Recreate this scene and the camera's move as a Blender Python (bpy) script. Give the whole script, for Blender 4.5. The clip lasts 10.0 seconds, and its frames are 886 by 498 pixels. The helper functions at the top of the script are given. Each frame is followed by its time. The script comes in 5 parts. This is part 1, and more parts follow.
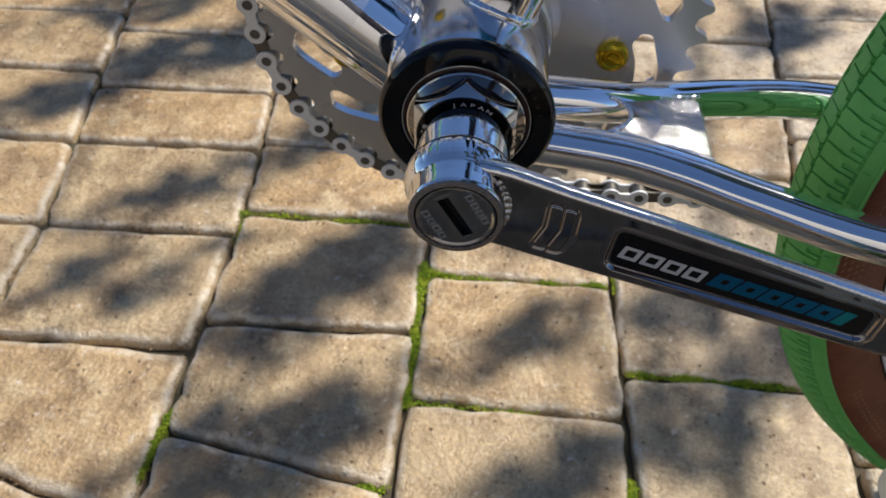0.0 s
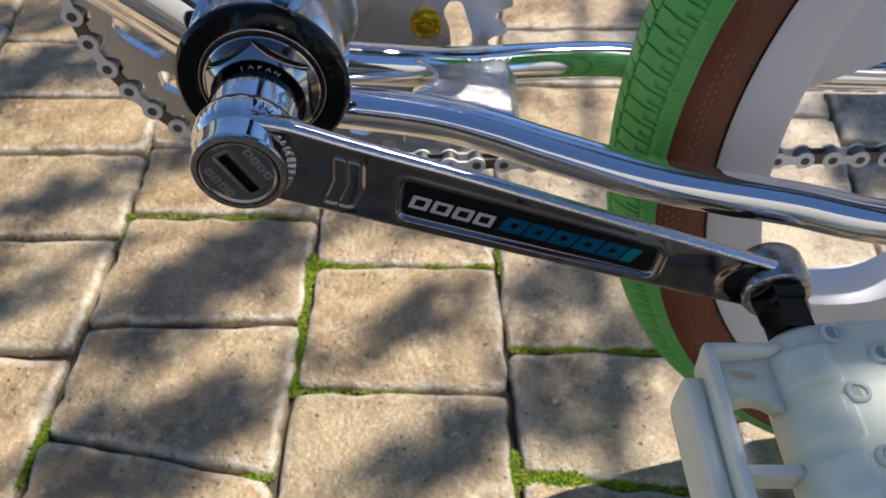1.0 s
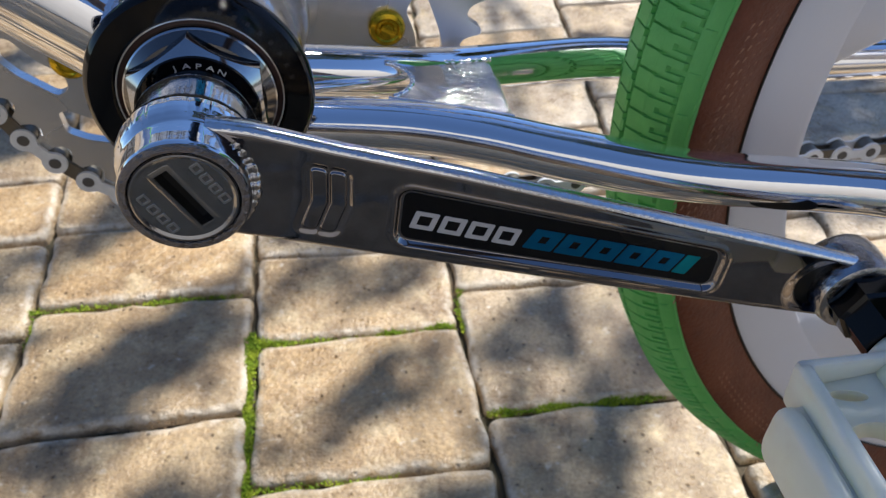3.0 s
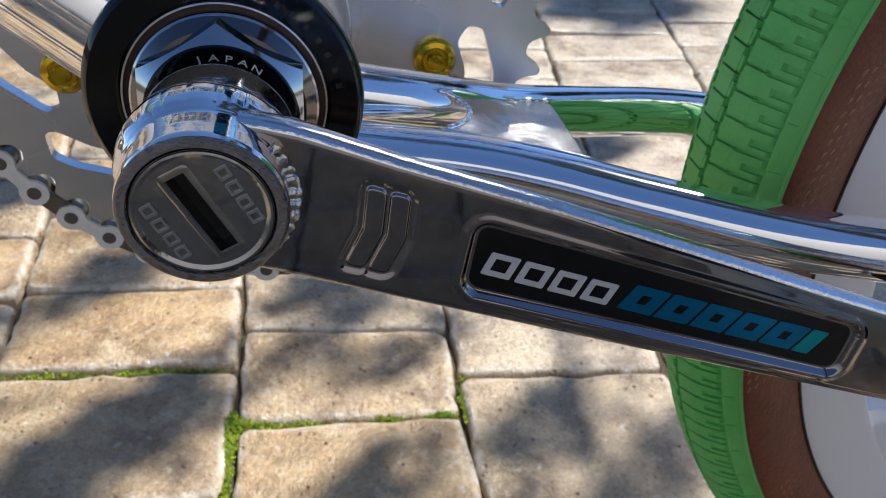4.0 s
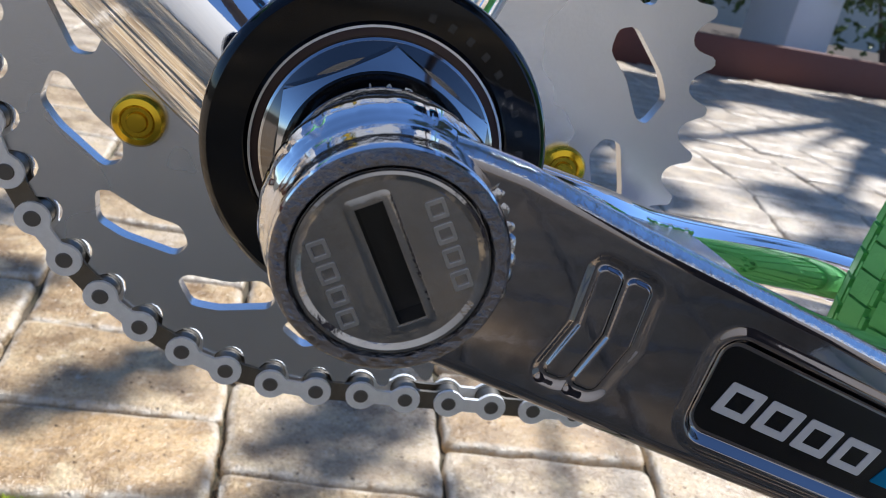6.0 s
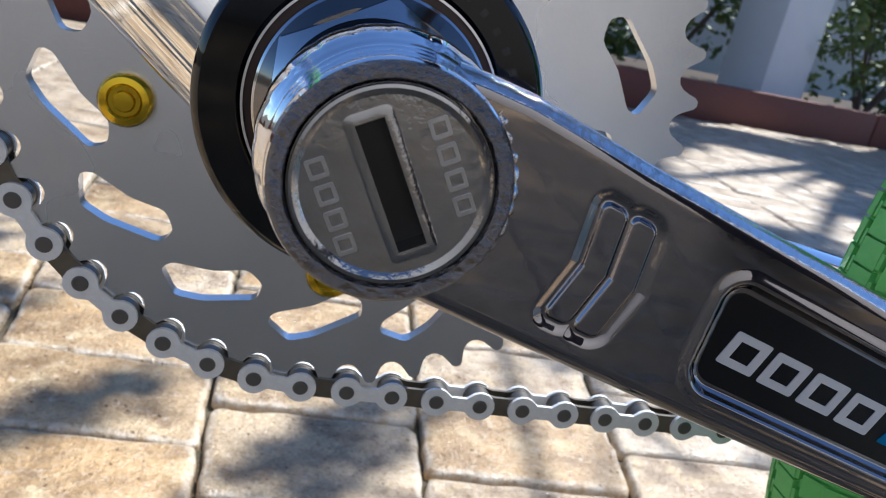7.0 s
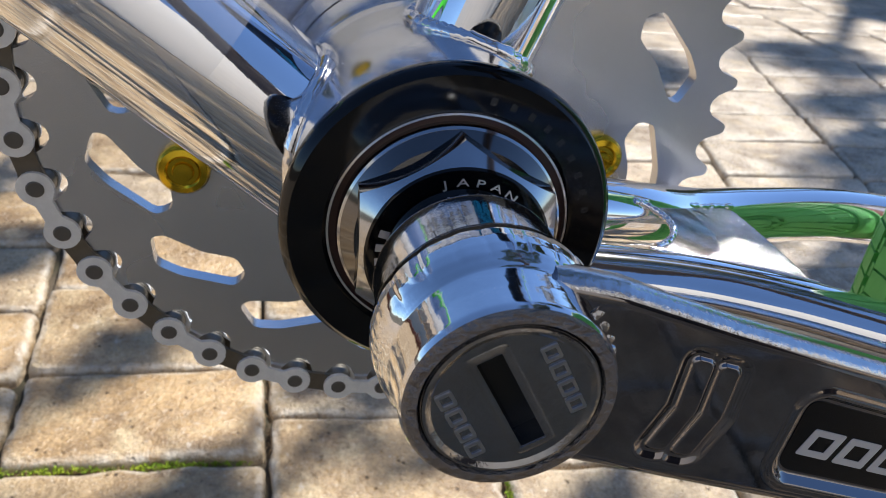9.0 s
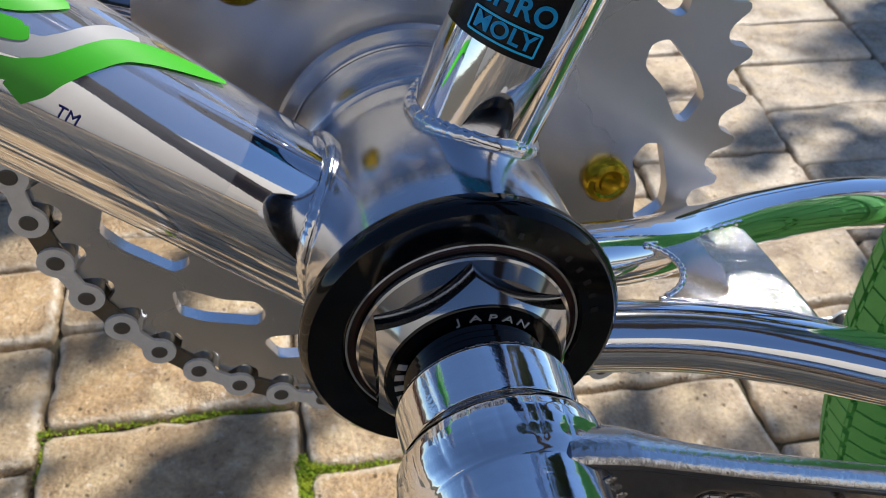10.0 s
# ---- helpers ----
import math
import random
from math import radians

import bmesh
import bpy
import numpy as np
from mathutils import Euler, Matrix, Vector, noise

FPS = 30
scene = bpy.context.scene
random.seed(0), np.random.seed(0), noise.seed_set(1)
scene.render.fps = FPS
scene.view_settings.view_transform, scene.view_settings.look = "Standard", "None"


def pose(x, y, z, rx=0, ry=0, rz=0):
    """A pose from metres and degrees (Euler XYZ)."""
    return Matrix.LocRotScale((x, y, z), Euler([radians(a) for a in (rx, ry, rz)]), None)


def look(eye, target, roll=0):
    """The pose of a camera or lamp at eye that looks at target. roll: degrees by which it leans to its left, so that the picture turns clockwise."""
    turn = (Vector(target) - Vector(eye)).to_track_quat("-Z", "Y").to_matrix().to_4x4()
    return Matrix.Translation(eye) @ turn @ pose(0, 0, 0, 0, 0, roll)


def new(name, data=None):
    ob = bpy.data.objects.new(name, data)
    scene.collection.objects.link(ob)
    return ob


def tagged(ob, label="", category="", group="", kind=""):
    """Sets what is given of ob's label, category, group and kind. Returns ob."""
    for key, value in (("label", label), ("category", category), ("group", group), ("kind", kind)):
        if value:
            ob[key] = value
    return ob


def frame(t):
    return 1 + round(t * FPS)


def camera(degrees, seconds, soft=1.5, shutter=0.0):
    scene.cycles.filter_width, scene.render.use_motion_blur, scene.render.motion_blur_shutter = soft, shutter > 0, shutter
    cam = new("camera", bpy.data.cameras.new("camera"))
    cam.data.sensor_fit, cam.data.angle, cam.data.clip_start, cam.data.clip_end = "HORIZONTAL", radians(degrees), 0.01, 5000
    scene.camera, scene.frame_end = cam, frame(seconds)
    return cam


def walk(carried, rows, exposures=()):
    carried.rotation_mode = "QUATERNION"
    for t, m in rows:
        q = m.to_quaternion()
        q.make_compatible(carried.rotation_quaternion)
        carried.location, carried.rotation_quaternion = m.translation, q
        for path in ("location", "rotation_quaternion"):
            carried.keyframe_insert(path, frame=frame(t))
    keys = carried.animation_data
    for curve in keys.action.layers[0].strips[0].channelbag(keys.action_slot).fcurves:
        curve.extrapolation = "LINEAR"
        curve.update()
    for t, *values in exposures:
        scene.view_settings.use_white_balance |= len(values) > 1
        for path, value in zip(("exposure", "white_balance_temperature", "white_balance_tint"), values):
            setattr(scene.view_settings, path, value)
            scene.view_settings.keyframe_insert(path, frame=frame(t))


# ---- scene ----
cam = camera(57.56, 10.0, soft=0.8)
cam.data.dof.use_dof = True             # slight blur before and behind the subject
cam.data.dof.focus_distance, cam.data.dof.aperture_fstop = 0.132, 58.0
PATH = [
    (0.0, 0.0102, -0.2362, 0.4599, 43.72, -0.17, 4.94),
    (0.5, 0.0333, -0.2390, 0.4525, 43.83, -0.41, 2.32),
    (1.0, 0.0582, -0.2515, 0.4532, 44.43, -0.52, -0.02),
    (1.5, 0.0748, -0.2454, 0.4392, 45.60, -0.37, -2.25),
    (2.0, 0.0458, -0.2323, 0.4042, 47.02, -0.21, -4.58),
    (2.5, 0.0260, -0.2203, 0.4020, 48.28, 0.04, -7.10),
    (2.7, 0.0351, -0.2205, 0.4059, 48.87, 0.24, -8.03),
    (4.0, 0.0197, -0.1878, 0.3701, 56.45, -3.47, -7.69),
    (4.5, -0.0018, -0.1798, 0.3502, 61.58, -6.73, -5.70),
    (5.0, -0.0116, -0.1699, 0.3443, 63.97, -8.32, -5.44),
    (5.5, -0.0099, -0.1582, 0.3387, 65.62, -10.04, -5.86),
    (5.7, -0.0102, -0.1542, 0.3395, 66.42, -10.60, -6.07),
    (6.8, -0.0124, -0.1614, 0.3218, 72.18, -12.07, -7.71),
    (7.0, -0.0108, -0.1573, 0.3224, 71.43, -12.15, -7.72),
    (7.5, -0.0106, -0.1484, 0.3242, 70.65, -11.04, -8.25),
    (8.0, -0.0089, -0.1497, 0.3332, 67.77, -9.51, -8.27),
    (8.5, -0.0179, -0.1529, 0.3450, 64.75, -7.41, -9.27),
    (9.0, -0.0276, -0.1451, 0.3649, 60.34, -5.25, -9.75),
    (9.5, -0.0203, -0.1354, 0.3740, 55.79, -2.99, -10.31),
    (10.0, -0.0261, -0.1252, 0.4005, 51.71, -1.71, -11.00),
]
walk(cam, [(t, pose(x, y, z, rx, ry, rz)) for t, x, y, z, rx, ry, rz in PATH],
     exposures=[(0.0, 0.24, 6600, 10), (0.5, 0.33, 6500, 10), (2.0, 0.52, 6300, 10), (2.5, 0.54, 6300, 10), (4.2, 0.56, 6050, 10), (5.5, 0.66, 5850, 10), (7.0, 0.80, 5900, 10), (7.6, 0.87, 5950, 10), (8.1, 0.85, 6000, 10), (8.6, 0.70, 6150, 10), (9.3, 0.53, 6450, 10), (10.0, 0.34, 6500, 10)])

# ---- light ----
SUN = Vector((0.43, 0.38, 0.82)).normalized()
sun_data = bpy.data.lights.new("sun", "SUN")
sun_data.energy, sun_data.angle, sun_data.color = 5.0, radians(0.53), (1.0, 0.95, 0.875)
sun = new("sun", sun_data)
sun.matrix_world = look(SUN * 20, (0, 0, 0))
world = bpy.data.worlds.new("sky")
scene.world = world
world.use_nodes = True
wn = world.node_tree
sky = wn.nodes.new("ShaderNodeTexSky")
sky.sky_type, sky.sun_disc = "NISHITA", False
sky.altitude, sky.dust_density, sky.ozone_density = 2500.0, 0.0, 5.0
sky.sun_elevation, sky.sun_rotation = math.asin(SUN.z), math.atan2(SUN.x, SUN.y)
wn.links.new(sky.outputs[0], wn.nodes["Background"].inputs[0])
wn.nodes["Background"].inputs[1].default_value = 0.105

BH = 0.2997            # height of the bottom bracket
WX, WZ = 0.3847, 0.2546  # rear axle
YW = 0.016             # middle plane of the wheel
YF = 0.010             # middle plane of the frame


# ---- materials ----
def material(name, color, rough=0.5, metal=0.0, scale=40.0, vary=0.12, bump=0.0, bump_scale=300.0, rough_vary=0.08,
             per_object=0.0, coat=0.0, second=None, second_scale=8.0, second_at=0.5, sub=0.0, stretch=None):
    m = bpy.data.materials.new(name)
    m.use_nodes = True
    n, l = m.node_tree.nodes, m.node_tree.links
    b = n["Principled BSDF"]
    b.inputs["Metallic"].default_value = metal
    b.inputs["Coat Weight"].default_value = coat
    if sub:
        b.inputs["Subsurface Weight"].default_value = sub
        b.inputs["Subsurface Radius"].default_value = (0.009, 0.009, 0.007)
        b.inputs["Subsurface Scale"].default_value = 1.0
    tc = n.new("ShaderNodeTexCoord")
    src = tc.outputs["Object"]
    if stretch:
        mp = n.new("ShaderNodeMapping")
        mp.inputs["Scale"].default_value = stretch
        l.new(src, mp.inputs[0])
        src = mp.outputs[0]

    def noise_tex(sc, detail=6.0, rgh=0.6):
        t = n.new("ShaderNodeTexNoise")
        t.inputs["Scale"].default_value, t.inputs["Detail"].default_value, t.inputs["Roughness"].default_value = sc, detail, rgh
        l.new(src, t.inputs["Vector"])
        return t
    fine, broad = noise_tex(scale), noise_tex(second_scale, 4.0)
    mix = n.new("ShaderNodeMix")
    mix.data_type = "RGBA"
    mix.inputs["A"].default_value = (*[c * (1 - vary) for c in color], 1)
    mix.inputs["B"].default_value = (*[min(1, c * (1 + vary)) for c in color], 1)
    l.new(fine.outputs["Fac"], mix.inputs["Factor"])
    out = mix.outputs["Result"]
    ramp = n.new("ShaderNodeValToRGB")
    ramp.color_ramp.elements[0].position, ramp.color_ramp.elements[1].position = second_at - 0.1, second_at + 0.12
    l.new(broad.outputs["Fac"], ramp.inputs[0])
    if second:
        mx = n.new("ShaderNodeMix")
        mx.data_type = "RGBA"
        mx.inputs["B"].default_value = (*second, 1)
        l.new(ramp.outputs[0], mx.inputs["Factor"])
        l.new(out, mx.inputs["A"])
        out = mx.outputs["Result"]
    if per_object:
        info = n.new("ShaderNodeObjectInfo")
        hs = n.new("ShaderNodeHueSaturation")
        mr = n.new("ShaderNodeMapRange")
        mr.inputs["To Min"].default_value, mr.inputs["To Max"].default_value = 1 - per_object, 1 + per_object
        l.new(info.outputs["Random"], mr.inputs["Value"])
        l.new(mr.outputs[0], hs.inputs["Value"])
        l.new(out, hs.inputs["Color"])
        out = hs.outputs[0]
    l.new(out, b.inputs["Base Color"])
    mr2 = n.new("ShaderNodeMapRange")
    mr2.inputs["To Min"].default_value, mr2.inputs["To Max"].default_value = max(0.01, rough - rough_vary), min(1, rough + rough_vary)
    l.new(broad.outputs["Fac"], mr2.inputs["Value"])
    l.new(mr2.outputs[0], b.inputs["Roughness"])
    if bump:
        bt = noise_tex(bump_scale, 5.0)
        bp = n.new("ShaderNodeBump")
        bp.inputs["Strength"].default_value, bp.inputs["Distance"].default_value = min(1, bump), 0.001 * max(1, bump)
        l.new(bt.outputs["Fac"], bp.inputs["Height"])
        l.new(bp.outputs[0], b.inputs["Normal"])
    return m


def paver_material():
    """Tumbled concrete: sandy cement with fine aggregate, darker weathered blotches, pits and pale worn spots."""
    m = bpy.data.materials.new("concrete_paver")
    m.use_nodes = True
    n, l = m.node_tree.nodes, m.node_tree.links
    b = n["Principled BSDF"]
    geo = n.new("ShaderNodeNewGeometry")
    info = n.new("ShaderNodeObjectInfo")

    def tex(sc, detail=6.0, rgh=0.65, kind="ShaderNodeTexNoise"):
        t = n.new(kind)
        t.inputs["Scale"].default_value = sc
        if kind == "ShaderNodeTexNoise":
            t.inputs["Detail"].default_value, t.inputs["Roughness"].default_value = detail, rgh
        l.new(geo.outputs["Position"], t.inputs["Vector"])
        return t

    def ramp(src, p0, p1, c0=(0, 0, 0, 1), c1=(1, 1, 1, 1)):
        r = n.new("ShaderNodeValToRGB")
        e = r.color_ramp.elements
        e[0].position, e[1].position, e[0].color, e[1].color = p0, p1, c0, c1
        l.new(src, r.inputs[0])
        return r.outputs[0]

    def mixc(fac, a, bcol, mode="MIX"):
        x = n.new("ShaderNodeMix")
        x.data_type, x.blend_type = "RGBA", mode
        for key, val in (("Factor", fac), ("A", a), ("B", bcol)):
            if isinstance(val, (tuple, float)):
                x.inputs[key].default_value = val
            else:
                l.new(val, x.inputs[key])
        return x.outputs["Result"]
    tone = ramp(info.outputs["Random"], 0.0, 1.0, (0.50, 0.330, 0.155, 1), (0.48, 0.355, 0.200, 1))
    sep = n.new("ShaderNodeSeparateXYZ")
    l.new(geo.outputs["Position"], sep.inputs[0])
    mr = n.new("ShaderNodeMapRange")      # paler, greyer tone farther towards +x and +y, shifted at random per paver
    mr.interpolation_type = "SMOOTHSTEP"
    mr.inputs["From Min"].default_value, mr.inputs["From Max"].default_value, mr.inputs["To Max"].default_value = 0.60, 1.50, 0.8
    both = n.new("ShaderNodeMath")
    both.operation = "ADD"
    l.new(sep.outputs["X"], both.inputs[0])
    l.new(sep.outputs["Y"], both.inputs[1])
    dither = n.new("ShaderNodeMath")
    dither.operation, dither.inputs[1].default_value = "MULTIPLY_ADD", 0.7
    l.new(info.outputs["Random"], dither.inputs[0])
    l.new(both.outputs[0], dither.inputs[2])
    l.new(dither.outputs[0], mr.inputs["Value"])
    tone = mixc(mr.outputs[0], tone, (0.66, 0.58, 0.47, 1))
    blot = ramp(tex(16.0, 6.0, 0.7).outputs["Fac"], 0.40, 0.62)
    dull = mixc(0.45, (0.215, 0.133, 0.058, 1), mixc(1.0, tone, (0.5, 0.47, 0.44, 1), "MULTIPLY"))
    col = mixc(blot, tone, dull)
    warm = ramp(tex(34.0, 5.0).outputs["Fac"], 0.50, 0.70)
    col = mixc(warm, col, (0.58, 0.45, 0.265, 1))
    grain = ramp(tex(380.0, 4.0).outputs["Fac"], 0.30, 0.72, (0.66, 0.64, 0.62, 1), (1.22, 1.21, 1.19, 1))
    col = mixc(1.0, col, grain, "MULTIPLY")
    pale = ramp(tex(120.0, 5.0, 0.7).outputs["Fac"], 0.60, 0.74)
    col = mixc(pale, col, (0.68, 0.60, 0.49, 1))
    pits_t = tex(125.0, kind="ShaderNodeTexVoronoi")
    pits_t.inputs["Randomness"].default_value = 1.0
    spots = ramp(tex(55.0, 3.0).outputs["Fac"], 0.45, 0.55)
    pits = ramp(pits_t.outputs["Distance"], 0.07, 0.17, (0.24, 0.19, 0.15, 1), (1, 1, 1, 1))
    col = mixc(spots, col, mixc(1.0, col, pits, "MULTIPLY"))
    att = n.new("ShaderNodeAttribute")
    att.attribute_name = "wear"
    chips = ramp(tex(90.0, 5.0, 0.7).outputs["Fac"], 0.36, 0.60)
    worn = n.new("ShaderNodeMath")
    worn.operation = "MULTIPLY"
    l.new(att.outputs["Fac"], worn.inputs[0])
    l.new(chips, worn.inputs[1])
    col = mixc(worn.outputs[0], col, (0.64, 0.57, 0.46, 1))
    flecks_t = tex(420.0, kind="ShaderNodeTexVoronoi")
    flecks = ramp(flecks_t.outputs["Distance"], 0.07, 0.13, (1, 1, 1, 1), (0, 0, 0, 1))
    some = ramp(tex(45.0, 2.0).outputs["Fac"], 0.56, 0.64)
    fl = n.new("ShaderNodeMath")
    fl.operation = "MULTIPLY"
    l.new(flecks, fl.inputs[0])
    l.new(some, fl.inputs[1])
    col = mixc(fl.outputs[0], col, (0.12, 0.09, 0.065, 1))
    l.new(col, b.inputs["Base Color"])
    rr = ramp(tex(240.0).outputs["Fac"], 0.3, 0.75, (0.17, 0.17, 0.17, 1), (0.56, 0.56, 0.56, 1))
    l.new(rr, b.inputs["Roughness"])
    b.inputs["Specular IOR Level"].default_value = 0.65
    b.inputs["Coat Weight"].default_value, b.inputs["Coat Roughness"].default_value = 0.18, 0.20
    add = n.new("ShaderNodeMath")
    add.operation = "ADD"
    h1 = n.new("ShaderNodeMath")
    h1.operation, h1.inputs[1].default_value = "MULTIPLY", 0.42
    l.new(tex(300.0, 5.0).outputs["Fac"], h1.inputs[0])
    l.new(h1.outputs[0], add.inputs[0])
    l.new(tex(70.0, 5.0).outputs["Fac"], add.inputs[1])
    bp = n.new("ShaderNodeBump")
    bp.inputs["Strength"].default_value, bp.inputs["Distance"].default_value = 1.0, 0.0032
    deep = n.new("ShaderNodeMath")
    deep.operation = "MULTIPLY_ADD"
    dent = n.new("ShaderNodeMath")
    dent.operation = "MULTIPLY"
    l.new(spots, dent.inputs[0])
    l.new(ramp(pits_t.outputs["Distance"], 0.08, 0.21, (1, 1, 1, 1), (0, 0, 0, 1)), dent.inputs[1])
    l.new(dent.outputs[0], deep.inputs[0])
    deep.inputs[1].default_value = -0.35
    l.new(add.outputs[0], deep.inputs[2])
    l.new(deep.outputs[0], bp.inputs["Height"])
    l.new(bp.outputs[0], b.inputs["Normal"])
    l.new(bp.outputs[0], b.inputs["Coat Normal"])
    return m


M_PAVER = paver_material()
M_BED = material("joint_sand", (0.085, 0.065, 0.042), 0.95, vary=0.35, scale=300, bump=1.0, bump_scale=500, second=(0.06, 0.055, 0.03), second_scale=30)
M_MOSS = material("moss", (0.15, 0.25, 0.008), 0.9, vary=0.5, scale=250, second=(0.30, 0.36, 0.02), second_scale=90)
M_CHROME = material("chrome", (0.88, 0.89, 0.93), 0.045, 1.0, vary=0.03, scale=60, rough_vary=0.03, bump=0.02, bump_scale=120)
M_CHROME_WELD = material("chrome_weld", (0.82, 0.82, 0.85), 0.10, 1.0, vary=0.06, scale=200, bump=0.14, bump_scale=300)
M_RAGGED = material("ragged_chrome", (0.44, 0.44, 0.46), 0.08, 1.0, vary=0.15, scale=250, bump=0.8, bump_scale=200)
M_NUT = material("nut_chrome", (0.46, 0.47, 0.49), 0.09, 1.0, vary=0.1, scale=200, rough_vary=0.05)
M_DARK_CHROME = material("dark_chrome", (0.16, 0.155, 0.155), 0.09, 1.0, vary=0.1, scale=200, rough_vary=0.04)
M_CHROME_BOSS = material("hand_polished_chrome", (0.82, 0.83, 0.86), 0.05, 1.0, vary=0.10, scale=200, bump=0.08, bump_scale=140)
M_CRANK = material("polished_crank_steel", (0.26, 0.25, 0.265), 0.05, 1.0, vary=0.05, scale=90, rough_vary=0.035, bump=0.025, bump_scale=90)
M_PITTED_GLINT = material("pitted_chrome_glint", (0.74, 0.75, 0.78), 0.11, 1.0, vary=0.12, scale=300, bump=0.18, bump_scale=700, rough_vary=0.06)
M_ZINC = material("hammered_chrome", (0.86, 0.89, 0.91), 0.10, 1.0, vary=0.25, scale=600, bump=0.75, bump_scale=480, rough_vary=0.06)
M_SHELL = material("scuffed_chrome", (0.74, 0.74, 0.76), 0.13, 1.0, vary=0.08, scale=120, rough_vary=0.07, bump=0.05, bump_scale=500, second=(0.62, 0.62, 0.64), second_scale=60)
M_CAST = material("polished_cap_metal", (0.34, 0.34, 0.355), 0.11, 1.0, vary=0.20, scale=250, bump=0.16, bump_scale=240, rough_vary=0.09, second=(0.30, 0.29, 0.28), second_scale=140, second_at=0.62)
M_CAPMARK = material("worn_raised_marks", (0.46, 0.46, 0.47), 0.30, 0.9, vary=0.15, scale=300)
M_RIM = material("rough_cast_rim", (0.22, 0.205, 0.20), 0.20, 1.0, vary=0.45, scale=600, bump=1.6, bump_scale=750, rough_vary=0.1)
M_BLACK = material("black_anodised", (0.0025, 0.0025, 0.003), 0.07, vary=0.3, scale=200, rough_vary=0.04)
M_SATIN = material("satin_chrome", (0.72, 0.73, 0.76), 0.26, 1.0, vary=0.08, scale=120, bump=0.06, bump_scale=400)
M_BLACK.node_tree.nodes["Principled BSDF"].inputs["Specular IOR Level"].default_value = 0.36
# near-black colour that stands for the shade inside recesses
M_RECESS_SHADE = material("recess_shade", (0.004, 0.004, 0.004), 0.42)
M_SEAL = material("dark_red_seal", (0.03, 0.008, 0.005), 0.3, vary=0.3)
M_SILVER = material("silver_ring", (0.75, 0.75, 0.76), 0.2, 1.0)
M_ALLOY = material("brushed_alloy", (0.66, 0.67, 0.70), 0.27, 1.0, vary=0.08, scale=70, bump=0.05, bump_scale=900, rough_vary=0.08)
tang = M_ALLOY.node_tree.nodes.new("ShaderNodeTangent")   # turned in rings round the axle
tang.direction_type, tang.axis = "RADIAL", "Y"
M_ALLOY.node_tree.links.new(tang.outputs[0], M_ALLOY.node_tree.nodes["Principled BSDF"].inputs["Tangent"])
M_ALLOY.node_tree.nodes["Principled BSDF"].inputs["Anisotropic"].default_value = 0.7
M_CHAIN = material("chain_steel", (0.74, 0.76, 0.78), 0.38, 0.25, vary=0.15, scale=400, bump=0.2, bump_scale=900)
M_CHAIN_IN = material("dark_chain_steel", (0.16, 0.145, 0.12), 0.4, 0.8, vary=0.3, scale=300)
M_PIN = material("chain_pin_hole", (0.11, 0.105, 0.10), 0.45, 0.5)
M_GOLD = material("gold_anodised_bolt", (0.62, 0.43, 0.03), 0.18, 1.0, vary=0.08)
M_GREEN = material("green_rubber", (0.12, 0.46, 0.105), 0.60, vary=0.12, scale=200, bump=0.3, bump_scale=700, second=(0.15, 0.50, 0.13), second_scale=25)
M_SKIN = material("brown_skinwall", (0.14, 0.036, 0.014), 0.5, vary=0.4, scale=240, bump=0.7, bump_scale=500, second=(0.19, 0.058, 0.024), second_scale=40)
M_MAG = material("white_nylon_wheel", (0.77, 0.77, 0.80), 0.40, vary=0.03, scale=30, bump=0.08, bump_scale=300)
M_PEDAL = material("milky_nylon_pedal", (0.90, 0.93, 0.74), 0.33, vary=0.04, scale=60, bump=0.12, bump_scale=250, sub=0.75, second=(0.84, 0.82, 0.64), second_scale=45, second_at=0.62)
M_SOCKET = material("socket_shade", (0.45, 0.46, 0.40), 0.6)
M_STICKER = material("black_badge", (0.004, 0.004, 0.005), 0.26, vary=0.2)
M_STICKER.node_tree.nodes["Principled BSDF"].inputs["Specular IOR Level"].default_value = 0.3
M_LETTER = material("silver_print", (0.66, 0.66, 0.68), 0.35, 0.35, vary=0.03)
M_BLUE = material("blue_foil_print", (0.008, 0.20, 0.44), 0.30, 0.88, vary=0.05)
M_CYAN = material("cyan_foil_print", (0.012, 0.36, 0.48), 0.30, 0.88, vary=0.05)
M_STAMP = material("stamped_letters", (0.75, 0.75, 0.76), 0.35, 0.6)
M_DECAL_GREEN = material("green_decal", (0.05, 0.42, 0.02), 0.35, vary=0.1, scale=60)
M_DECAL_CYAN = material("cyan_decal", (0.02, 0.55, 0.95), 0.3, vary=0.05)
M_DECAL_NAVY = material("navy_print", (0.01, 0.02, 0.22), 0.3)
M_DECAL_GREY = material("grey_decal", (0.38, 0.39, 0.41), 0.35)
M_TIMBER = material("red_brown_edging", (0.125, 0.036, 0.022), 0.7, vary=0.3, scale=30, bump=0.5, bump_scale=80, stretch=(1, 8, 8))
M_SOIL = material("bark_mulch", (0.035, 0.022, 0.013), 0.95, vary=0.5, scale=60, bump=1.5, bump_scale=80)
M_LEAF = material("shrub_leaf", (0.055, 0.10, 0.022), 0.55, vary=0.4, scale=15, second=(0.10, 0.14, 0.035), second_scale=6)
M_TREE_LEAF = material("tree_leaf", (0.05, 0.085, 0.02), 0.6, vary=0.3, scale=12)
M_BARK = material("bark", (0.10, 0.075, 0.065), 0.9, vary=0.4, scale=30, bump=2.0, bump_scale=40)
M_WALL = material("pale_render_wall", (0.56, 0.53, 0.48), 0.85, vary=0.12, scale=6, bump=0.6, bump_scale=120)
